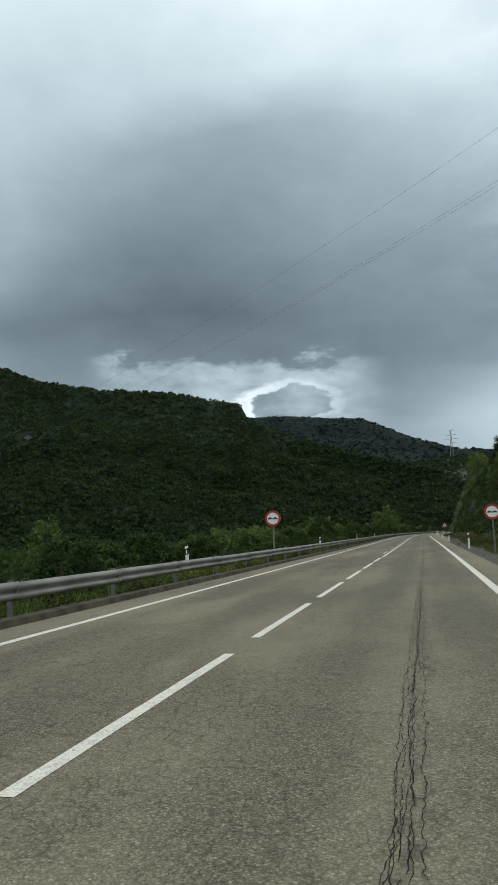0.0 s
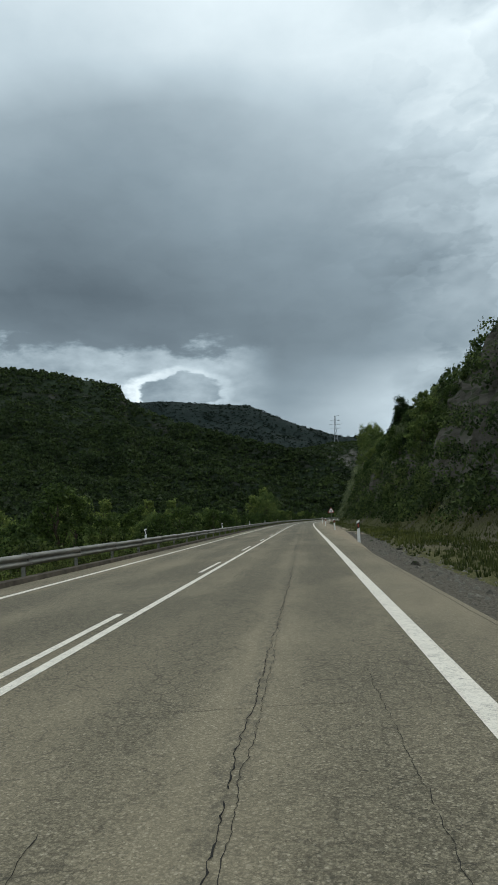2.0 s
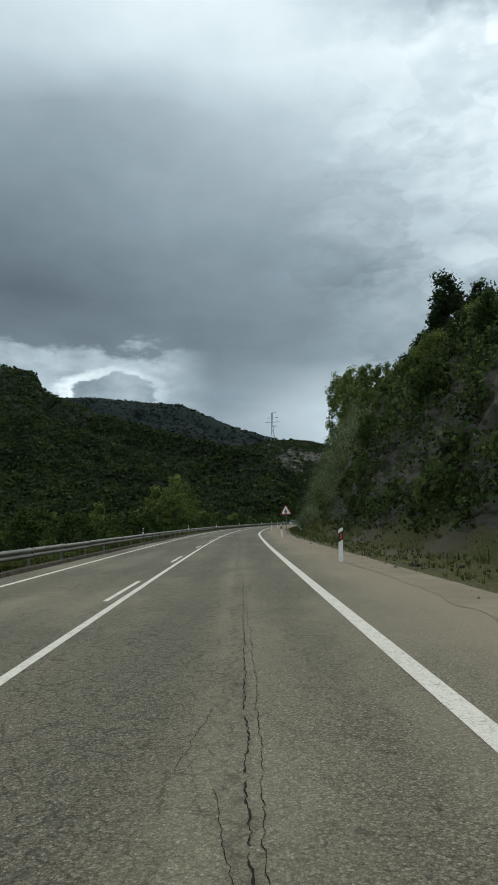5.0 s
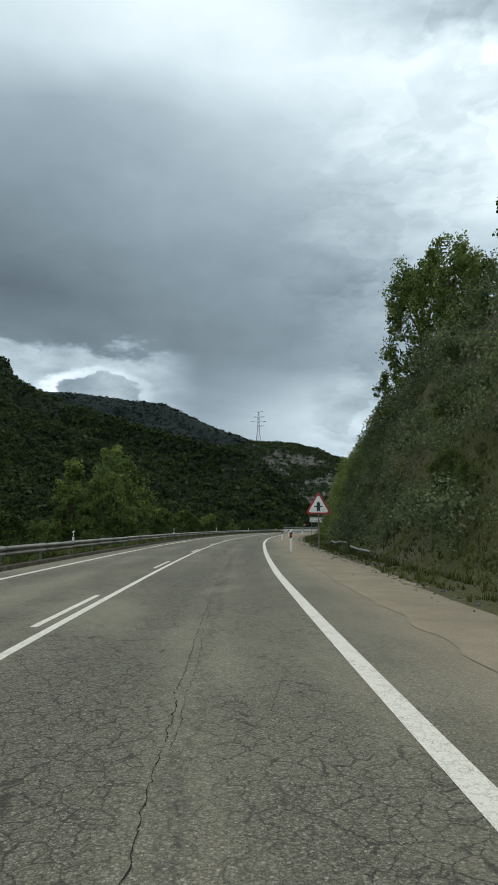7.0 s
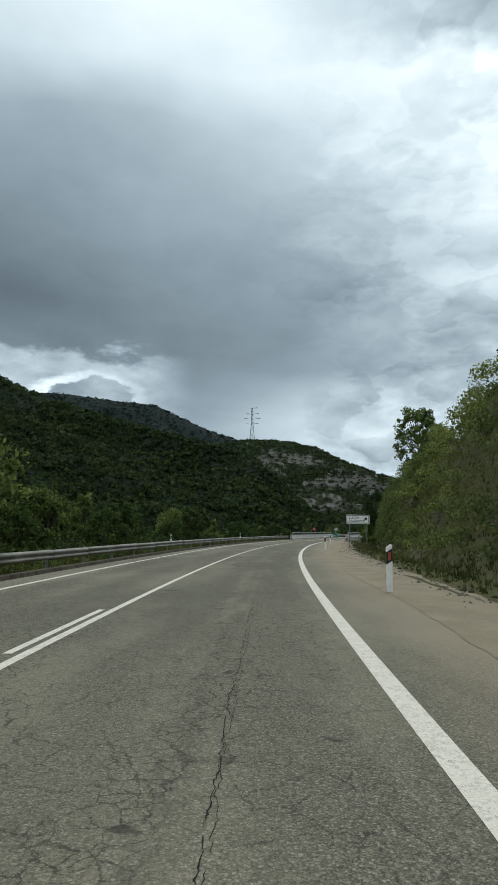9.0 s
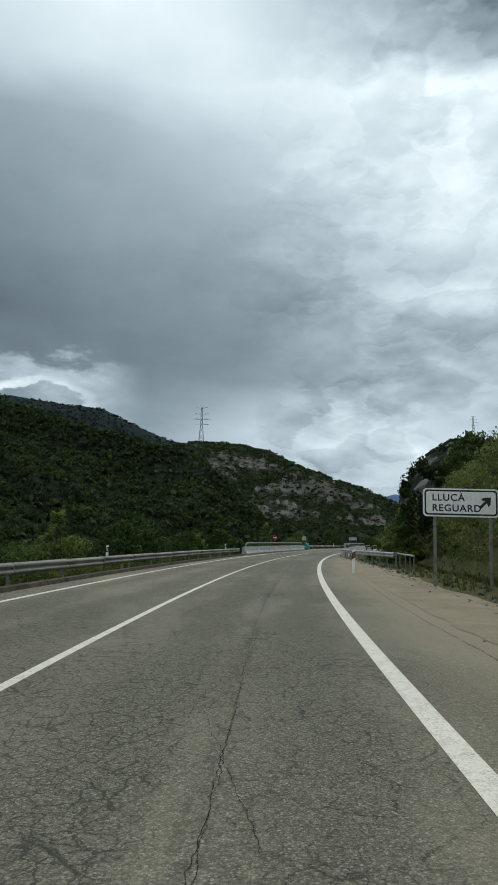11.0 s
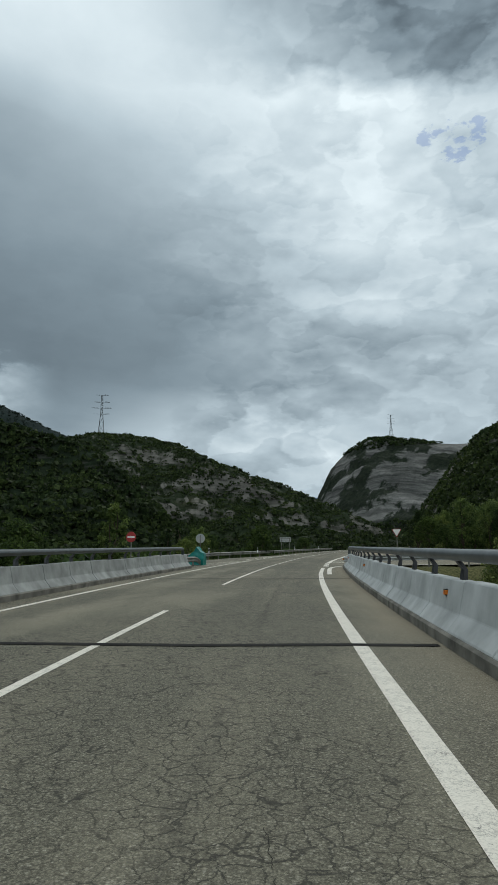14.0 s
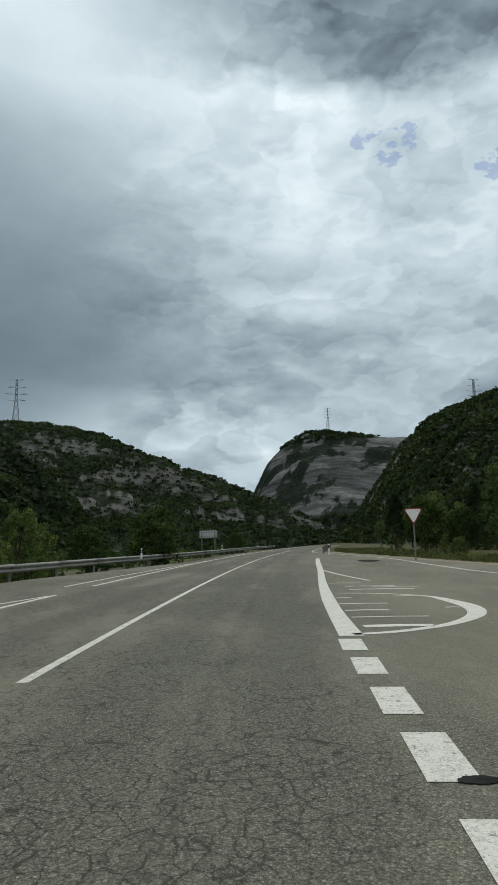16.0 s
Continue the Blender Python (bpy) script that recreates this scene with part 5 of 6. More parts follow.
def rounded(w, h, r, n=6):
    out = []
    for cx, cz, a0 in ((w - r, h - r, 0), (-w + r, h - r, 90), (-w + r, -h + r, 180), (w - r, -h + r, 270)):
        out += [(cx + r * math.cos(radians(a0 + q)), cz + r * math.sin(radians(a0 + q))) for q in np.linspace(0, 90, n)]
    return out


def direction_sign():
    s, o, z = 315.8, 8.06, 2.62
    g = ground_height(s, o)
    thing = empty("direction_sign", Matrix.Translation(at_road(s, o, z)) @ pose(0, 0, 0, 0, 1.2, heading(s) - 3), "white destination sign with a black border and arrow on two posts", "road sign")
    part("panel", prism(bmesh.new(), rounded(1.22, 0.47, 0.13), -0.02, 0.02), WHITE, thing)
    part("border", prism(bmesh.new(), rounded(1.17, 0.42, 0.11), -0.025, -0.018), BLACK, thing, "black rounded border")
    part("field", prism(bmesh.new(), rounded(1.115, 0.365, 0.08), -0.029, -0.022), WHITE, thing, "white sign face")
    writing("LLU\u00c7\u00c0", 0.32, -0.93, 0.06, thing)
    writing("REGUARD", 0.32, -0.93, -0.29, thing)
    bm = bmesh.new()
    d = math.sqrt(0.5)
    arrow = [(-0.045, -0.26), (0.045, -0.26), (0.045, 0.02), (0.16, -0.04), (0.16, 0.06), (0, 0.25), (-0.16, 0.06), (-0.16, -0.04), (-0.045, 0.02)]
    prism(bm, [(0.79 + (x + y) * d, 0.02 + (-x + y) * d) for x, y in arrow], -0.034, -0.028)
    part("arrow_symbol", bm, BLACK, thing, "black slanting arrow")
    for x in (-0.83, 0.95):
        pole(thing, g - z - 0.2, 0.3, x, 0.05, 0.06)
    return thing


direction_sign()


def sign_back(s, o, z, r, label, front=None, turn=0):
    g = ground_height(s, o)
    thing = empty("round_sign", Matrix.Translation(at_road(s, o, z)) @ pose(0, 0, 0, 0, 0, heading(s) + turn), label, "road sign")
    part("plate", disc(bmesh.new(), r, -0.012, 0.012), front or GREY_BACK, thing)
    if front:
        part("bar_symbol", box(bmesh.new(), (-r * 0.72, -0.018, -r * 0.17), (r * 0.72, -0.011, r * 0.17)), WHITE, thing, "white horizontal bar")
    pole(thing, g - z - 0.2, 0.3, 0, 0.04, 0.06 if front else -0.06)
    return thing


sign_back(420.0, -8.6, 1.97, 0.43, "bare grey back of a round road sign behind the guardrail")
sign_back(410.0, -11.9, 2.0, 0.4, "red no-entry sign with a white bar beyond the parapet", RED)


def panel_back():
    s, o, z = 470.0, -7.2, 2.25
    g = ground_height(s, o)
    thing = empty("panel_sign", Matrix.Translation(at_road(s, o, z)) @ pose(0, 0, 0, 0, 0, heading(s) + 8), "bare grey back of a rectangular sign on two posts", "road sign")
    part("panel", box(bmesh.new(), (-0.95, -0.015, -0.38), (0.95, 0.015, 0.38), 0.01), GREY_BACK, thing)
    for x in (-0.7, 0.7):
        pole(thing, g - z - 0.2, 0.3, x, 0.05, -0.05)
        part("stiffener", box(bmesh.new(), (-0.9, -0.035, x * 0.3 - 0.03), (0.9, -0.016, x * 0.3 + 0.03)), STEEL_DULL, thing)


panel_back()


# ---- crash terminal and rail stub past the left parapet ----
def terminal():
    thing = empty("crash_terminal", Matrix.Translation(at_road(397.3, -4.75, 0)), "short bent steel rail end under a torn teal plastic cover", "crash barrier")
    base = thing.matrix_world.translation
    run = [(396.6, -4.62, 0), (399.0, -4.7, 0), (401.0, -4.78, -0.02), (402.3, -4.85, -0.12), (403.4, -4.92, -0.32), (404.2, -4.98, -0.5)]
    v = [at_road(s, o + d, max(0.01, z + dz)) - base for s, o, dz in run for d, z in WAVE]
    r = raw("rail", v, grid_faces(len(run), len(WAVE))[:, ::-1], STEEL, thing, smooth=True)
    m = r.modifiers.new("thick", "SOLIDIFY")
    m.thickness = 0.008
    for s in (399.2, 401.3):
        p = part("post", box(bmesh.new(), (-0.05, -0.03, -0.2), (0.05, 0.03, 0.6), 0.006), STEEL_DULL, thing)
        p.matrix_local = Matrix.Translation(at_road(s, -4.95, 0) - base) @ pose(0, 0, 0, 0, 0, heading(s))
    bm = bmesh.new()
    pts = [(-0.62, 0.02), (0.42, 0.0), (0.44, 0.78), (0.2, 0.92), (-0.05, 1.22), (-0.2, 0.95), (-0.5, 0.72), (-0.66, 0.55)]
    prism(bm, pts, -0.45, 0.5)
    bmesh.ops.triangulate(bm, faces=bm.faces[:])
    bmesh.ops.subdivide_edges(bm, edges=bm.edges[:], cuts=3, use_grid_fill=True)
    for q in bm.verts:
        n = noise.noise_vector(q.co * 2.3)
        q.co += Vector((n[0] * 0.1, n[1] * 0.12, n[2] * 0.08 if q.co.z > 0.1 else 0))
    c = part("cover", bm, TEAL, thing, "torn crumpled teal plastic cover")
    c.matrix_local = Matrix.Translation(at_road(403.6, -5.1, 0) - base) @ pose(0, 0, 0, 0, 0, heading(403))


terminal()


def corner_rail():
    """A rail that turns round the end of the parapet into the side road."""
    thing = empty("corner_guardrail", Matrix.Translation(at_road(399.0, 4.8, 0)), "galvanised steel guardrail curving round the parapet's end", "guardrail")
    base = thing.matrix_world.translation
    run = curve_through([(396.7, 4.78), (397.5, 4.62), (398.5, 4.6), (399.5, 4.95), (400.5, 5.8), (401.6, 7.2), (402.6, 9.2), (403.8, 12.5), (405.3, 18.0), (407.0, 24.0)], 4)
    ctr = [at_road(s, o, 0) for s, o in run]
    v = []
    for k, p in enumerate(ctr):
        d = (ctr[min(k + 1, len(ctr) - 1)] - ctr[max(k - 1, 0)]).normalized()
        out = Vector((-d.y, d.x, 0))
        v += [p - base + out * a + Vector((0, 0, z)) for a, z in WAVE]
    r = raw("rail", v, grid_faces(len(ctr), len(WAVE)), STEEL_NEW, thing, smooth=True)
    m = r.modifiers.new("thick", "SOLIDIFY")
    m.thickness = 0.008
    for k in range(10, len(ctr), 3):
        d = (ctr[min(k + 1, len(ctr) - 1)] - ctr[k - 1]).normalized()
        p = part("post", box(bmesh.new(), (-0.05, -0.03, -0.4), (0.05, 0.03, 0.6), 0.006), STEEL_DULL, thing)
        p.matrix_local = Matrix.Translation(ctr[k] - base - Vector((-d.y, d.x, 0)) * 0.08) @ pose(0, 0, 0, 0, 0, math.degrees(math.atan2(d.y, d.x)))
    return thing


corner_rail()
reflector(397.8, 4.5, 0.5, "amber reflector on the end of the curved guardrail")


# ---- pylons ----
def pylon(x, y, z, tall, label):
    thing = empty("electricity_pylon", pose(x, y, z, 0, 0, -20), label, "pylon", "electricity pylons")
    wide = tall * 0.075
    lv = [0, 0.22, 0.4, 0.54, 0.66, 0.76, 0.86, 0.95, 1.0]
    rad = lambda u: wide * (1 - u / 0.62) + 0.022 * tall * (u / 0.62) if u < 0.62 else 0.022 * tall * (1 - (u - 0.62) * 0.9)
    th = tall * 0.0046
    for cx, cy in ((1, 1), (1, -1), (-1, -1), (-1, 1)):
        bm = bmesh.new()
        for a, b in zip(lv, lv[1:]):
            cyl(bm, (cx * rad(a), cy * rad(a), a * tall), (cx * rad(b), cy * rad(b), b * tall), th, None, 5)
        bmesh.ops.remove_doubles(bm, verts=bm.verts[:], dist=th * 0.6)
        part("leg", bm, PYLON, thing)
    bm = bmesh.new()
    for a, b in zip(lv, lv[1:]):
        for (ax, ay), (bx, by) in (((1, 1), (1, -1)), ((1, -1), (-1, -1)), ((-1, -1), (-1, 1)), ((-1, 1), (1, 1))):
            cyl(bm, (ax * rad(a), ay * rad(a), a * tall), (bx * rad(b), by * rad(b), b * tall), th * 0.6, None, 4)
            cyl(bm, (bx * rad(a), by * rad(a), a * tall), (ax * rad(b), ay * rad(b), b * tall), th * 0.6, None, 4)
    part("lattice", bm, PYLON, thing)
    for u, w in ((0.985, 0.13), (0.84, 0.16), (0.72, 0.2), (0.6, 0.16)):
        bm = bmesh.new()
        for q in (-1, 1):
            for d in (-1, 1):
                cyl(bm, (0, d * rad(u), u * tall), (q * w * tall, 0, (u + 0.012) * tall), th * 0.9, None, 4)
            cyl(bm, (0, 0, (u + 0.04) * tall), (q * w * tall, 0, (u + 0.012) * tall), th * 0.7, None, 4)
        bmesh.ops.remove_doubles(bm, verts=bm.verts[:], dist=th * 1.5)
        part("crossarm", bm, PYLON, thing)
    return thing


pylon(244.5, 831, 88, 43, "tall grey lattice electricity pylon on the hill crest")
pylon(853, 1176, 188, 42, "distant lattice electricity pylon above the limestone dome")
pylon(440, 557, 68, 26, "distant lattice electricity pylon behind the wooded crest")


# ---- cables over the road ----
def cable(y0, run, z0, climb, label):
    """A hanging cable over x, its place and height where x is 0, and how they change."""
    v = []
    for x in np.linspace(-62, 58, 25):
        for q in np.linspace(0, 2 * math.pi, 6):
            v.append((x, y0 + run * x + 0.008 * math.cos(q), z0 + climb * x + 0.002 * x * x + 0.008 * math.sin(q)))
    return tagged(raw("power_cable", v, grid_faces(25, 6), PYLON, smooth=True), label, "cable", "overhead cables")


for y0, run, z0, climb in ((16.7, -0.657, 18.6, 0.33), (18.2, -0.823, 16.4, 0.23), (23.6, -0.85, 18.4, 0.223)):
    cable(y0, run, z0, climb, "thin grey overhead cable crossing high above the road")
pylon(58.5, -25.5, -0.5, 46, "tall grey lattice electricity pylon beside the road")
pylon(-62, 67, -5.0, 18, "small grey lattice electricity pylon in the valley woods")


# ---- loose stones on the verge ----
def stones():
    rnd = random.Random(12)
    proto = []
    for k in range(5):
        bm = bmesh.new()
        bmesh.ops.create_icosphere(bm, subdivisions=2, radius=1.0)
        for q in bm.verts:
            n = noise.noise(q.co * 1.3 + Vector((k * 7.0, 0, 0)))
            q.co *= 0.75 + 0.5 * n
            q.co.z *= 0.6
        me = bpy.data.meshes.new("stone")
        bm.to_mesh(me)
        bm.free()
        me.materials.append(ROCK)
        proto.append(me)
    for k in range(120):
        s = rnd.uniform(80, 345)
        o = shoulder(s) + 0.6 + abs(rnd.gauss(0, 1.2))
        ob = new("stone", rnd.choice(proto))
        r = rnd.uniform(0.04, 0.17)
        ob.matrix_world = Matrix.Translation(at_road(s, o, ground_height(s, o) + r * 0.2)) @ pose(0, 0, 0, rnd.uniform(-20, 20), rnd.uniform(-20, 20), rnd.uniform(0, 360)) @ Matrix.Diagonal((r, r * 1.2, r, 1))
        tagged(ob, "small broken limestone lying on the verge", "stone", "fallen stones")


stones()

# ---- plants ----
def leaf_quads(rng, centres, radii, per, size, flat=0.35, droop=0.0):
    """Small leaf faces round the clump centres: arrays of corners and faces."""
    n = len(centres) * per
    c = np.repeat(centres, per, axis=0)
    r = np.repeat(radii, per)
    d = rng.normal(size=(n, 3))
    d /= np.linalg.norm(d, axis=1)[:, None]
    p = c + d * (r * rng.uniform(0.35, 1.05, n))[:, None]
    nrm = d + rng.normal(size=(n, 3)) * 0.7
    nrm /= np.linalg.norm(nrm, axis=1)[:, None]
    a = np.cross(nrm, rng.normal(size=(n, 3)))
    a /= np.linalg.norm(a, axis=1)[:, None] + 1e-9
    b = np.cross(nrm, a)
    s = (size * rng.uniform(0.55, 1.4, n))[:, None]
    a, b = a * s, b * s * 0.62
    v = np.stack([p - a, p - b * 0.9 + a * 0.1, p + a, p + b * 0.9 + a * 0.1], 1).reshape(-1, 3)
    return v, np.arange(n * 4).reshape(-1, 4)


def limb(bm, a, b, r0, r1, rnd, n=3):
    pts = [Vector(a).lerp(Vector(b), k / n) for k in range(n + 1)]
    for k in range(1, n):
        pts[k] += Vector((rnd.uniform(-1, 1), rnd.uniform(-1, 1), rnd.uniform(-0.3, 0.5))) * (Vector(b) - Vector(a)).length * 0.06
    for k in range(n):
        cyl(bm, pts[k], pts[k + 1], r0 + (r1 - r0) * k / n, r0 + (r1 - r0) * (k + 1) / n, 6)
    return pts


def tree(name, tall, wide, shape, leaf_mat, seed, label, clumps, per, size, bare=0.25):
    """A tapered trunk with limbs, and a crown of leaf clumps. shape: round, cone, tower or shrub."""
    rnd, rng = random.Random(seed), np.random.default_rng(seed)
    thing = empty(name, Matrix(), label, "shrub" if shape == "shrub" else "tree", name.replace("_", " ") + "s")
    bm = bmesh.new()
    trunk = limb(bm, (0, 0, -0.4), (rnd.uniform(-0.3, 0.3), rnd.uniform(-0.3, 0.3), tall * 0.86), tall * 0.02, tall * 0.005, rnd, 5)
    centres, radii = [], []
    for k in range(clumps):
        u = rnd.random() ** 0.8
        z = bare + (1 - bare) * u
        if shape == "cone":
            w = wide * (1.02 - u) ** 0.75 * 0.95
        elif shape == "tower":
            w = wide * (math.sin(math.pi * (0.12 + 0.86 * u)) ** 0.6)
        elif shape == "shrub":
            w = wide * math.sqrt(max(0.02, 1 - u * u))
        else:
            w = wide * (math.sin(math.pi * (0.1 + 0.85 * u)) ** 0.55)
        a = rnd.uniform(0, 2 * math.pi)
        lump = 1 + 0.35 * noise.noise(Vector((math.cos(a) * 1.6, math.sin(a) * 1.6, u * 2.5 + seed)))
        q = w * lump * (0.45 + 0.55 * rnd.random() ** 0.45)
        centres.append((q * math.cos(a), q * math.sin(a), z * tall * (1 + 0.08 * rnd.uniform(-1, 1))))
        radii.append(wide * rnd.uniform(0.13, 0.3))
    for k in range(0, clumps, max(1, clumps // 14)):
        c = Vector(centres[k])
        h = max(0.08, min(0.8, c.z / tall - 0.18))
        limb(bm, trunk[min(5, int(h * 5))], c, tall * 0.008, tall * 0.002, rnd)
    part("trunk", bm, BARK, thing)
    v, f = leaf_quads(rng, np.array(centres), np.array(radii), per, size)
    v[:, 2] = np.maximum(v[:, 2], 0.02)
    raw("crown", v, f, leaf_mat, thing)
    return thing


TREES = {
    "oak": tree("oak_tree", 7.5, 2.9, "round", LEAF, 1, "dark green broad-leaved oak on the slope", 95, 55, 0.17, 0.22),
    "ash": tree("ash_tree", 9.5, 2.7, "round", LEAF_LIGHT, 2, "loose light green ash tree with thin limbs", 100, 46, 0.17, 0.2),
    "pine": tree("pine_tree", 10.5, 3.0, "cone", LEAF_PINE, 3, "dark green pine with a ragged crown", 110, 60, 0.15, 0.15),
    "cypress": tree("cypress_tree", 9.0, 0.9, "tower", LEAF_PINE, 4, "narrow dark green cypress tree", 60, 45, 0.13, 0.05),
    "tall_ash": tree("tall_ash_tree", 15.5, 3.9, "round", LEAF_LIGHT, 12, "tall open light green ash tree on the slope", 190, 60, 0.17, 0.12),
    "stone_pine": tree("round_pine_tree", 6.4, 1.9, "round", LEAF_PINE, 13, "dark round-headed pine beside the road", 75, 80, 0.11, 0.3),
    "poplar": tree("poplar_tree", 11.0, 2.0, "tower", LEAF_LIGHT, 5, "upright light green poplar", 95, 46, 0.17, 0.12),
    "hazel": tree("hazel_shrub", 3.2, 1.9, "shrub", LEAF, 6, "dense green hazel shrub", 60, 40, 0.12, 0.05),
    "sallow": tree("sallow_shrub", 2.8, 1.8, "shrub", LEAF_BANK, 16, "bushy light green sallow shrub", 64, 60, 0.085, 0.05),
    "bramble": tree("bramble_shrub", 1.5, 1.35, "shrub", LEAF_SCRUB, 7, "low dark bramble thicket", 45, 34, 0.09, 0.02),
    "gorse": tree("gorse_shrub", 1.5, 1.3, "shrub", LEAF_GREY, 9, "grey-green gorse shrub on the rocky slope", 60, 85, 0.045, 0.02),
    "broom": tree("broom_shrub", 1.9, 1.1, "shrub", LEAF_LIGHT, 8, "light green broom bush", 42, 36, 0.085, 0.04),
}
PLACED = set()


def plant(kind, s, o, scale=1.0, turn=None, z=None, tall=1.0):
    rnd = random.Random(int(s * 131 + o * 17) & 0xFFFF)
    g = ground_height(s, o) if z is None else z
    m = Matrix.Translation(at_road(s, o, g - 0.1 * scale)) @ pose(0, 0, 0, rnd.uniform(-4, 4), rnd.uniform(-4, 4), rnd.uniform(0, 360) if turn is None else turn)
    ob = TREES[kind]
    if kind in PLACED:
        ob = copy_thing(ob, m)
    else:
        PLACED.add(kind)
        ob.matrix_world = m
    ob.scale = (scale, scale, scale * tall)
    return ob


# single trees that stand out
for kind, s, o, k, tl in (
    ("poplar", 270, -14.5, 1.3, 1.0), ("ash", 266, -13, 1.25, 1.0), ("poplar", 263, -17, 1.15, 1.0), ("ash", 274, -16, 1.35, 1.0), ("ash", 259, -12.5, 0.95, 1.0), ("ash", 281, -15, 1.2, 1.0),
    ("pine", 205.0, 22.0, 1.2, 0.92), ("pine", 199.0, 23.0, 0.8, 0.95), ("pine", 209.5, 22.8, 0.85, 0.85), ("pine", 195, 21.5, 0.7, 1.0), ("pine", 213.5, 22.0, 0.85, 0.8), ("pine", 217.5, 20.5, 0.75, 0.8), ("tall_ash", 251, 17.6, 0.82, 1.0), ("tall_ash", 245.5, 18.2, 0.8, 1.0), ("ash", 258.5, 16.5, 0.7, 1.0), ("ash", 238.5, 17.2, 0.75, 1.0), ("ash", 222, 19.0, 0.66, 1.0), ("ash", 228, 18.0, 0.6, 1.0), ("oak", 192, 21.5, 0.45, 1.0), ("oak", 186, 21, 0.45, 1.0), ("oak", 203, 18.5, 0.5, 1.0),
    ("ash", 137.8, 14.6, 0.6, 1.0), ("ash", 134.5, 13.6, 0.55, 1.0), ("oak", 131, 14.5, 0.5, 1.0), ("oak", 141, 15.5, 0.5, 1.0), ("pine", 145, 14.5, 0.5, 1.0), ("oak", 150, 14, 0.6, 1.0),
    ("ash", 311, 13.8, 0.72, 1.0), ("poplar", 306, 14.4, 0.5, 1.0), ("stone_pine", 338.6, 10.4, 1.0, 1.0), ("broom", 343, 9.6, 1.1, 1.0), ("oak", 341, 13.4, 0.4, 1.0),
    ("oak", 445.5, -6.9, 0.52, 1.0), ("hazel", 443.5, -6.6, 0.9, 1.0), ("cypress", 470, -26, 0.8, 1.0), ("cypress", 476, -30, 0.7, 1.0), ("cypress", 100, -30, 1.0, 1.0), ("cypress", 97, -33, 0.85, 1.0), ("cypress", 150, -36, 0.9, 1.0),
):
    plant(kind, s, o, k, tall=tl)
field = random.Random(21)
# woods along the valley side of the road
for k in range(215):
    s = field.uniform(24, 420)
    o = -field.uniform(9.0, 28)
    if 352 < s < 400:
        o -= 6
    kind = field.choice(("oak", "oak", "ash", "hazel", "ash", "poplar", "hazel") if s > 120 else ("hazel", "oak", "hazel", "oak", "ash"))
    big = {"oak": 0.8, "ash": 0.68, "poplar": 0.6, "hazel": 1.45}[kind] * (0.72 if o > -13 else 1.0) * (1.12 if 170 < s < 300 else 0.85 if s < 110 else 1.0)
    plant(kind, s, o, big * field.uniform(0.75, 1.15))
for k in range(110):
    s = field.uniform(20, 345)
    plant(field.choice(("bramble", "bramble", "broom", "hazel")), s, -field.uniform(6.4, 9.5), field.uniform(0.45, 0.85))
# thickets and trees on the cut
for k in range(430):
    s = field.uniform(72, 345)
    h = cut_height(s)
    o = cut_start(s) + 0.9 + field.random() ** 1.1 * (h * 0.8 + 3)
    rise = (o - cut_start(s)) / (h * 0.8 + 4)
    kind = field.choice(("hazel", "bramble", "bramble", "broom", "gorse", "bramble"))
    if 96 < s < 134 and rise > 0.2 and field.random() < 0.85:
        continue
    big = field.uniform(0.6, 1.3) * (0.75 if kind == "hazel" else 1.0)
    if s > 190:
        kind = field.choice(("gorse", "gorse", "gorse", "sallow", "broom") if s < 262 else ("broom", "sallow", "gorse", "broom"))
        o += 1.2
        big = field.uniform(0.5, 1.0)
    if s > 300:
        o, big = o + 1.2, big * field.uniform(0.3, 0.6)
        if field.random() < 0.35:
            continue
    plant(kind, s, o, big * min(1.0, 0.45 + 1.6 * rise))
for k in range(150):
    s = field.uniform(128, 216)
    rise = field.random()
    kind = field.choice(("hazel", "sallow", "bramble", "broom", "gorse", "oak"))
    plant(kind, s, cut_start(s) + 1.2 + rise * (cut_height(s) * 0.75 + 1), field.uniform(0.6, 1.15) * {"oak": 0.32, "hazel": 0.6}.get(kind, 0.9))
for k in range(85):
    s = field.uniform(140, 306)
    h = cut_height(s)
    o = cut_start(s) + h * field.uniform(0.3, 0.8) + field.uniform(0, 3)
    kind = field.choice(("oak", "oak", "ash")) if s < 205 else "ash"
    if s > 205 and k % 2:
        continue
    plant(kind, s, o + (2.5 if s > 205 else 0), field.uniform(0.4, 0.58) * min(1, 0.6 + h / 40))
for k in range(150):
    s = field.uniform(186, 268)
    h = cut_height(s)
    rise = field.random()
    plant("gorse" if field.random() < 0.8 else "sallow", s, cut_start(s) + 1.0 + rise * (h * 0.7 + 2), field.uniform(0.45, 0.95) * (0.6 + 0.4 * rise))
for k in range(45):
    s = field.uniform(322, 353)
    plant(field.choice(("sallow", "broom", "gorse", "broom")), s, cut_start(s) + 0.3 + abs(field.gauss(0, 3.2)), field.uniform(0.25, 0.55))
for k in range(26):
    s = field.uniform(343, 374)
    plant(field.choice(("sallow", "sallow", "hazel", "broom")), s, 9.0 + abs(field.gauss(0, 2.6)), field.uniform(1.2, 1.9))
# past the bridge, to the right
for k in range(80):
    s, o = field.uniform(350, 398), field.uniform(11.5, 27)
    plant(field.choice(("sallow", "hazel", "sallow", "broom")), s, o, field.uniform(0.85, 1.25), z=ground_height(s, o))
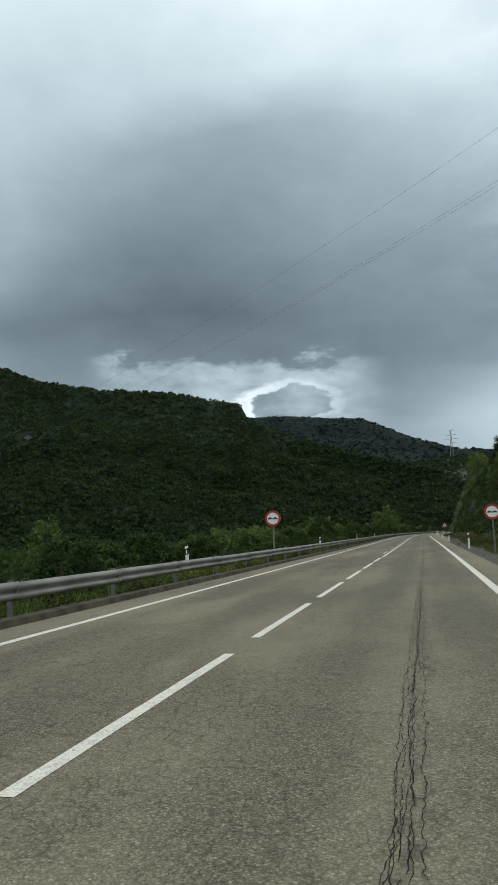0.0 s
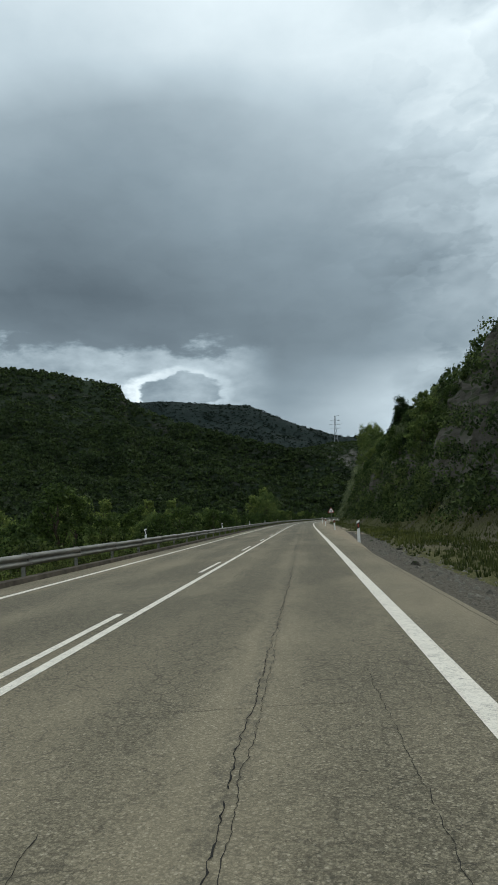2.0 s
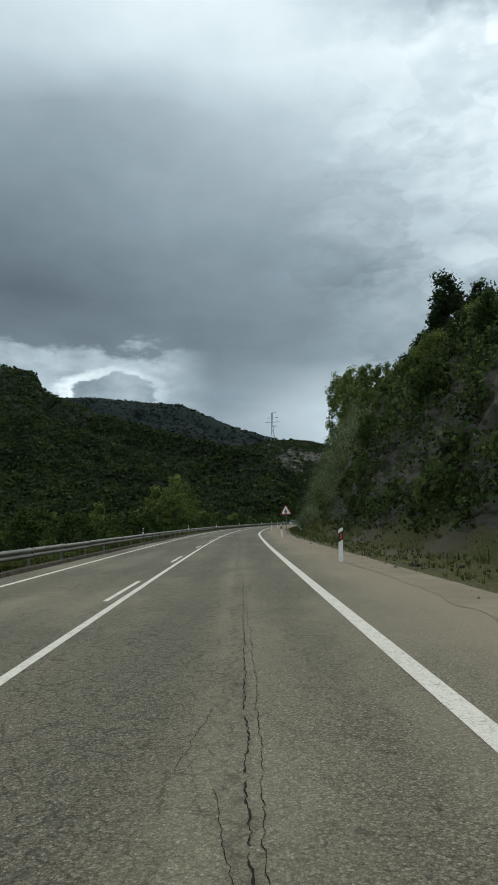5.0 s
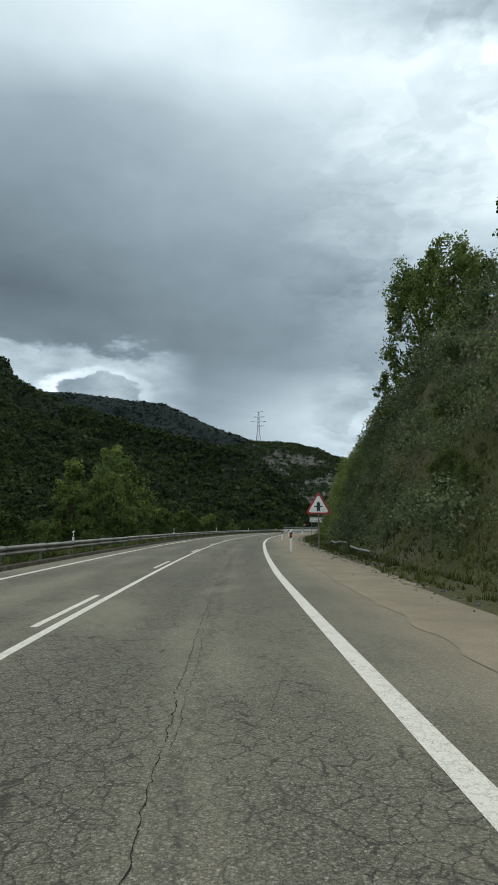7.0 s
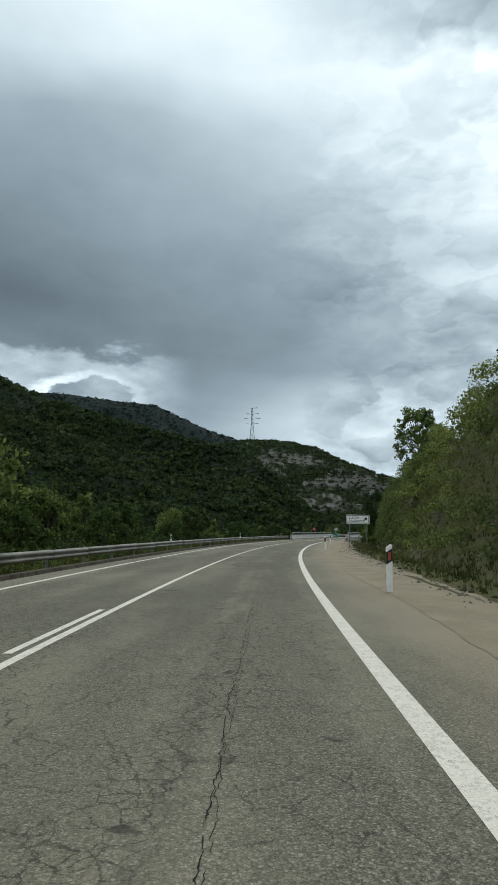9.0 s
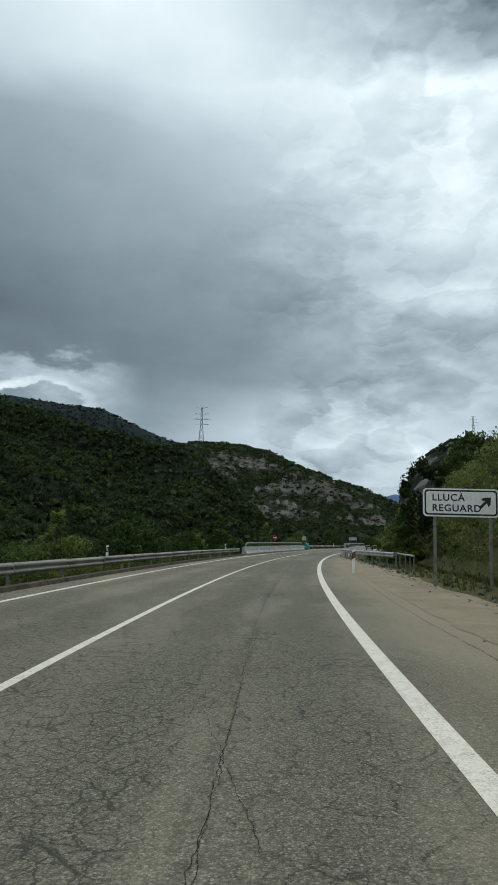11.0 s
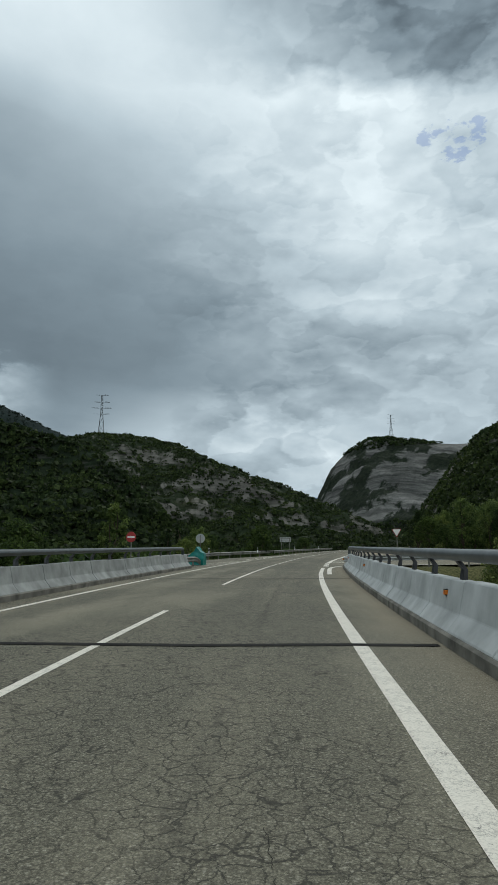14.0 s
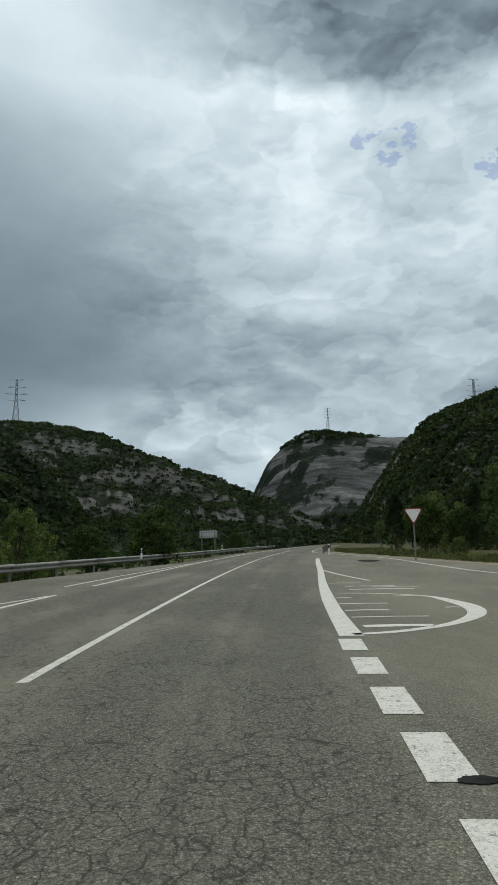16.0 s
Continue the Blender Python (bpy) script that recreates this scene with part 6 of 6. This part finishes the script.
for k in range(85):
    s = field.uniform(432, 540)
    o = step_curve(s, [(432, 22), (445, 14.5), (470, 11), (540, 9)]) + abs(field.gauss(0, 14))
    plant(field.choice(("oak", "oak", "ash", "pine", "hazel", "sallow")), s, o + 4, field.uniform(0.5, 0.85))
for k in range(26):
    s = field.uniform(425, 540)
    plant(field.choice(("hazel", "oak", "ash", "broom")), s, -field.uniform(9.5, 24), field.uniform(0.4, 0.75))


# ---- woods and scrub that nobody could count ----
def scatter(name, spots, sizes, per, leaf, mat_, seed, label, squash=0.7):
    rng = np.random.default_rng(seed)
    c = np.array(spots, dtype=float)
    r = np.array(sizes, dtype=float)
    c[:, 2] += r * 0.35
    n = len(c) * per
    d = rng.normal(size=(n, 3))
    d /= np.linalg.norm(d, axis=1)[:, None]
    d[:, 2] = np.abs(d[:, 2]) * 1.1 - 0.25
    rr = np.repeat(r, per)
    p = np.repeat(c, per, axis=0) + d * (rr * rng.uniform(0.5, 1.0, n))[:, None] * np.array([1, 1, squash])
    nrm = d + rng.normal(size=(n, 3)) * 0.55
    nrm /= np.linalg.norm(nrm, axis=1)[:, None]
    a = np.cross(nrm, rng.normal(size=(n, 3)))
    a /= np.linalg.norm(a, axis=1)[:, None] + 1e-9
    b = np.cross(nrm, a)
    s = (leaf * rr * rng.uniform(0.6, 1.4, n))[:, None]
    v = np.stack([p - a * s, p - b * s * 0.8, p + a * s, p + b * s * 0.8], 1).reshape(-1, 3)
    return tagged(raw(name, v, np.arange(n * 4).reshape(-1, 4), mat_), label, "scrub", kind="stuff")


def on_hill(ob, count, seed, lo, hi, small, large, steep=0.3):
    """Places on the faces of a hill, between two parts of its height; sizes with them."""
    rng = np.random.default_rng(seed)
    me = ob.data
    co = np.empty(len(me.vertices) * 3, dtype=np.float32)
    me.vertices.foreach_get("co", co)
    co = co.reshape(-1, 3)
    z0, z1 = co[:, 2].min(), co[:, 2].max()
    ok = np.where((co[:, 2] > z0 + (z1 - z0) * lo) & (co[:, 2] < z0 + (z1 - z0) * hi))[0]
    f = np.empty(len(me.polygons) * 4, dtype=np.int32)
    me.polygons.foreach_get("vertices", f)
    f = f.reshape(-1, 4)
    q = co[f]
    area = np.linalg.norm(np.cross(q[:, 2] - q[:, 0], q[:, 3] - q[:, 1]), axis=1)
    nz = np.abs(np.cross(q[:, 2] - q[:, 0], q[:, 3] - q[:, 1])[:, 2]) / (area + 1e-9)
    mid = q.mean(1)
    patch = np.array([0.6 + max(0.0, 0.5 + noise.noise(Vector(m) * 0.02)) for m in mid])
    w = area * (nz > steep) * patch * ((mid[:, 2] > z0 + (z1 - z0) * lo) & (mid[:, 2] < z0 + (z1 - z0) * hi))
    pick = rng.choice(len(f), count, p=w / w.sum())
    u, t = rng.random((2, count, 1))
    q = q[pick]
    p = (q[:, 0] * (1 - u) + q[:, 1] * u) * (1 - t) + (q[:, 3] * (1 - u) + q[:, 2] * u) * t
    return p, small + (large - small) * rng.random(count) ** 2


for ob, count, sd, lo, hi, a, b, m, lab in (
    (HILL_A, 52000, 1, 0.0, 0.99, 1.4, 5.0, LEAF_HILL, "dark scrub and low oaks over the plateau hill"),
    (HILL_B, 15000, 2, 0.1, 1.0, 2.5, 6.5, LEAF_FAR, "dark woods on the far ridge, tinted bluish for haze"),
    (HILL_C, 16000, 3, 0.0, 0.99, 1.0, 2.8, LEAF_HILL, "scrub and low oaks on the hill with rock bands"),
    (HILL_D, 700, 4, 0.86, 1.0, 2.5, 5.0, LEAF_HILL, "dark bushes along the crest of the dome"),
    (HILL_D, 900, 14, 0.0, 0.2, 2.5, 6.0, LEAF_HILL, "dark woods at the foot of the dome"),
    (HILL_E, 1100, 15, 0.9, 1.0, 1.6, 3.2, LEAF_PINE, "dark pines along the crest"),
    (HILL_E, 15000, 5, 0.0, 1.0, 1.2, 3.4, LEAF_HILL, "oak woods on the bank beside the junction"),
):
    p, r = on_hill(ob, count, sd, lo, hi, a, b)
    scatter("hill_scrub", p, r, 11 if count > 4000 else 12, 0.36, m, sd, lab)
p, r = on_hill(HILL_A, 36000, 21, 0.0, 0.5, 1.4, 4.4)
keep = p[:, 0] > -260
scatter("hill_scrub", p[keep], r[keep], 11, 0.36, LEAF_HILL, 22, "scrub on the near end of the plateau hill")
spots, sizes = [], []
for k in range(3200):
    s, o = field.uniform(-40, 640), -30 - 230 * field.random() ** 1.3
    p = at_road(s, o, 0)
    spots.append((p.x, p.y, -4.6))
    sizes.append(field.uniform(1.5, 4.2))
scatter("valley_woods", spots, sizes, 34, 0.2, LEAF, 77, "green woods on the valley floor", 1.15)
spots, sizes = [], []
for k in range(4700):
    s = field.uniform(70, 345)
    h = cut_height(s)
    u = field.random()
    o = cut_start(s) + 0.5 + u * (h * 0.78 + 3.0)
    if noise.noise(Vector((s * 0.1, o * 0.16, 4.0))) < -0.3 or (106 < s < 130 and u > 0.35 and field.random() < 0.7):
        continue
    p = at_road(s, o - 0.85 * min(1, u * 4), ground_height(s, o) + 0.35 * min(1, u * 4))
    spots.append(tuple(p))
    sizes.append(field.uniform(0.35, 1.15))
ahead = [k for k, q in enumerate(spots) if q[1] > 174]
near = [k for k, q in enumerate(spots) if q[1] <= 128]
middle = [k for k, q in enumerate(spots) if 128 < q[1] <= 174]
scatter("slope_scrub", [spots[k] for k in middle[::2]], [sizes[k] * 1.5 for k in middle[::2]], 230, 0.046, LEAF_GREY, 86, "grey-green scrub and dry grass over the steep slope", 0.9)
scatter("slope_thicket", [spots[k] for k in near[::2]], [sizes[k] * 1.5 for k in near[::2]], 120, 0.08, LEAF_SCRUB, 79, "dense bramble and scrub over the rock cut", 0.95)
scatter("bank_thicket", [spots[k] for k in ahead], [sizes[k] * 0.75 for k in ahead], 90, 0.09, LEAF_BANK, 80, "light green grass and brambles on the bank", 0.95)
spots, sizes = [], []
for k in range(1500):
    s = field.uniform(345, 399)
    o = cut_start(s) - 0.5 + 15 * field.random()
    spots.append(tuple(at_road(s, o, ground_height(s, o))))
    sizes.append(field.uniform(0.3, 0.9))
scatter("bank_thicket", spots, sizes, 46, 0.14, LEAF_BANK, 81, "light green brambles and grass on the bank behind the bridge", 0.95)
spots, sizes = [], []
for k in range(2600):
    s = field.uniform(20, 354)
    o = -(5.15 + abs(field.gauss(0.1, 0.6)))
    p = at_road(s, o, ground_height(s, o))
    spots.append(tuple(p))
    sizes.append(field.uniform(0.1, 0.34))
scatter("rail_weeds", spots, sizes, 40, 0.13, LEAF_VERGE, 83, "yellow-green weeds under the guardrail", 1.2)
spots, sizes = [], []
for k in range(2600):
    s = field.uniform(425, 500)
    o = step_curve(s, [(425, 15.5), (432, 13.5), (445, 11.6), (460, 9.4), (472, 7.2), (500, 6.2)]) + abs(field.gauss(0, 3.5))
    p = at_road(s, o, ground_height(s, o))
    spots.append(tuple(p))
    sizes.append(field.uniform(0.12, 0.4))
scatter("junction_grass", spots, sizes, 30, 0.16, LEAF_VERGE, 84, "tall grass and weeds beside the junction", 1.0)


def blades(name, spots, talls, per, mat_, seed, label):
    """Tufts of thin, bent grass blades."""
    rng = np.random.default_rng(seed)
    c = np.repeat(np.array(spots, dtype=float), per, axis=0)
    h = np.repeat(np.array(talls, dtype=float), per) * rng.uniform(0.5, 1.25, len(c))
    a = rng.uniform(0, 2 * np.pi, len(c))
    out = np.stack([np.cos(a), np.sin(a), np.zeros(len(c))], 1)
    side = np.stack([-np.sin(a), np.cos(a), np.zeros(len(c))], 1) * (0.012 + 0.03 * h)[:, None]
    foot = c + out * (h * rng.uniform(0.0, 0.5, len(c)))[:, None]
    tip = foot + out * (h * rng.uniform(0.1, 0.6, len(c)))[:, None]
    foot[:, 2] -= 0.02
    tip[:, 2] += h
    v = np.stack([foot - side, foot + side, tip + side * 0.15, tip - side * 0.15], 1).reshape(-1, 3)
    return tagged(raw(name, v, np.arange(len(c) * 4).reshape(-1, 4), mat_), label, "grass", kind="stuff")


spots, sizes = [], []
for k in range(24000):
    s = field.uniform(22, 350) if k % 2 else field.uniform(40, 140)
    foot = cut_start(s)
    o = shoulder(s) + (1.3 if s < 132 else 0.45 if s < 215 else 0.9) + field.random() ** 0.8 * (foot - shoulder(s) + (3.0 if s < 200 else 1.5))
    if noise.noise(Vector((s * 0.35, o * 0.6, 7.0))) < -0.3:
        continue
    spots.append(tuple(at_road(s, o, ground_height(s, o))))
    sizes.append(field.uniform(0.05, 0.16) * (1.0 if field.random() < 0.9 else 2.2))
blades("verge_grass", spots, sizes, 9, LEAF_VERGE, 85, "short olive and dry grass on the verge beside the shoulder")
spots, sizes = [], []
for k in range(9000):
    s = field.uniform(205, 346)
    o = cut_start(s) - 0.4 + field.random() ** 1.3 * 7
    spots.append(tuple(at_road(s, o, ground_height(s, o))))
    sizes.append(field.uniform(0.07, 0.24))
blades("bank_grass", spots, sizes, 9, LEAF_VERGE, 88, "tall yellow-green grass over the lower bank")
spots, sizes = [], []
for k in range(5000):
    s = field.uniform(20, 354)
    o = -(5.3 + abs(field.gauss(0, 1.0)))
    spots.append(tuple(at_road(s, o, ground_height(s, o))))
    sizes.append(field.uniform(0.1, 0.35))
blades("rail_grass", spots, sizes, 8, LEAF_LIGHT, 87, "yellow-green grass under the guardrail")


# ---- low rails along the foot of the slope ----
def slope_rail(s0, s1, o, z, label):
    thing = empty("low_rail", Matrix.Translation(at_road(s0, o, ground_height(s0, o))), label, "rail", "low slope rails")
    base = thing.matrix_world.translation
    n = max(2, round((s1 - s0) / 2.0))
    rnd = random.Random(int(s0))
    pts = [at_road(s, o + rnd.uniform(-0.06, 0.06), ground_height(s, o) + z + rnd.uniform(-0.04, 0.04)) - base for s in np.linspace(s0, s1, n + 1)]
    for a, b in zip(pts, pts[1:]):
        part("beam", cyl(bmesh.new(), a, b + (b - a) * 0.03, 0.05, 0.047, 8), GREY_BACK, thing)
    for p in pts:
        part("post", cyl(bmesh.new(), p - Vector((0, 0, z + 0.3)), p + Vector((0, 0, 0.02)), 0.035, 0.03, 7), STEEL_DULL, thing)
    return thing


slope_rail(226.0, 233.0, 8.5, 0.28, "low pale weathered rail at the foot of the scrub slope")
slope_rail(236.0, 246.0, 8.7, 0.3, "low pale weathered rail among stones below the slope")
slope_rail(326.5, 335.0, 8.1, 0.85, "low pale weathered rail behind the dry verge")
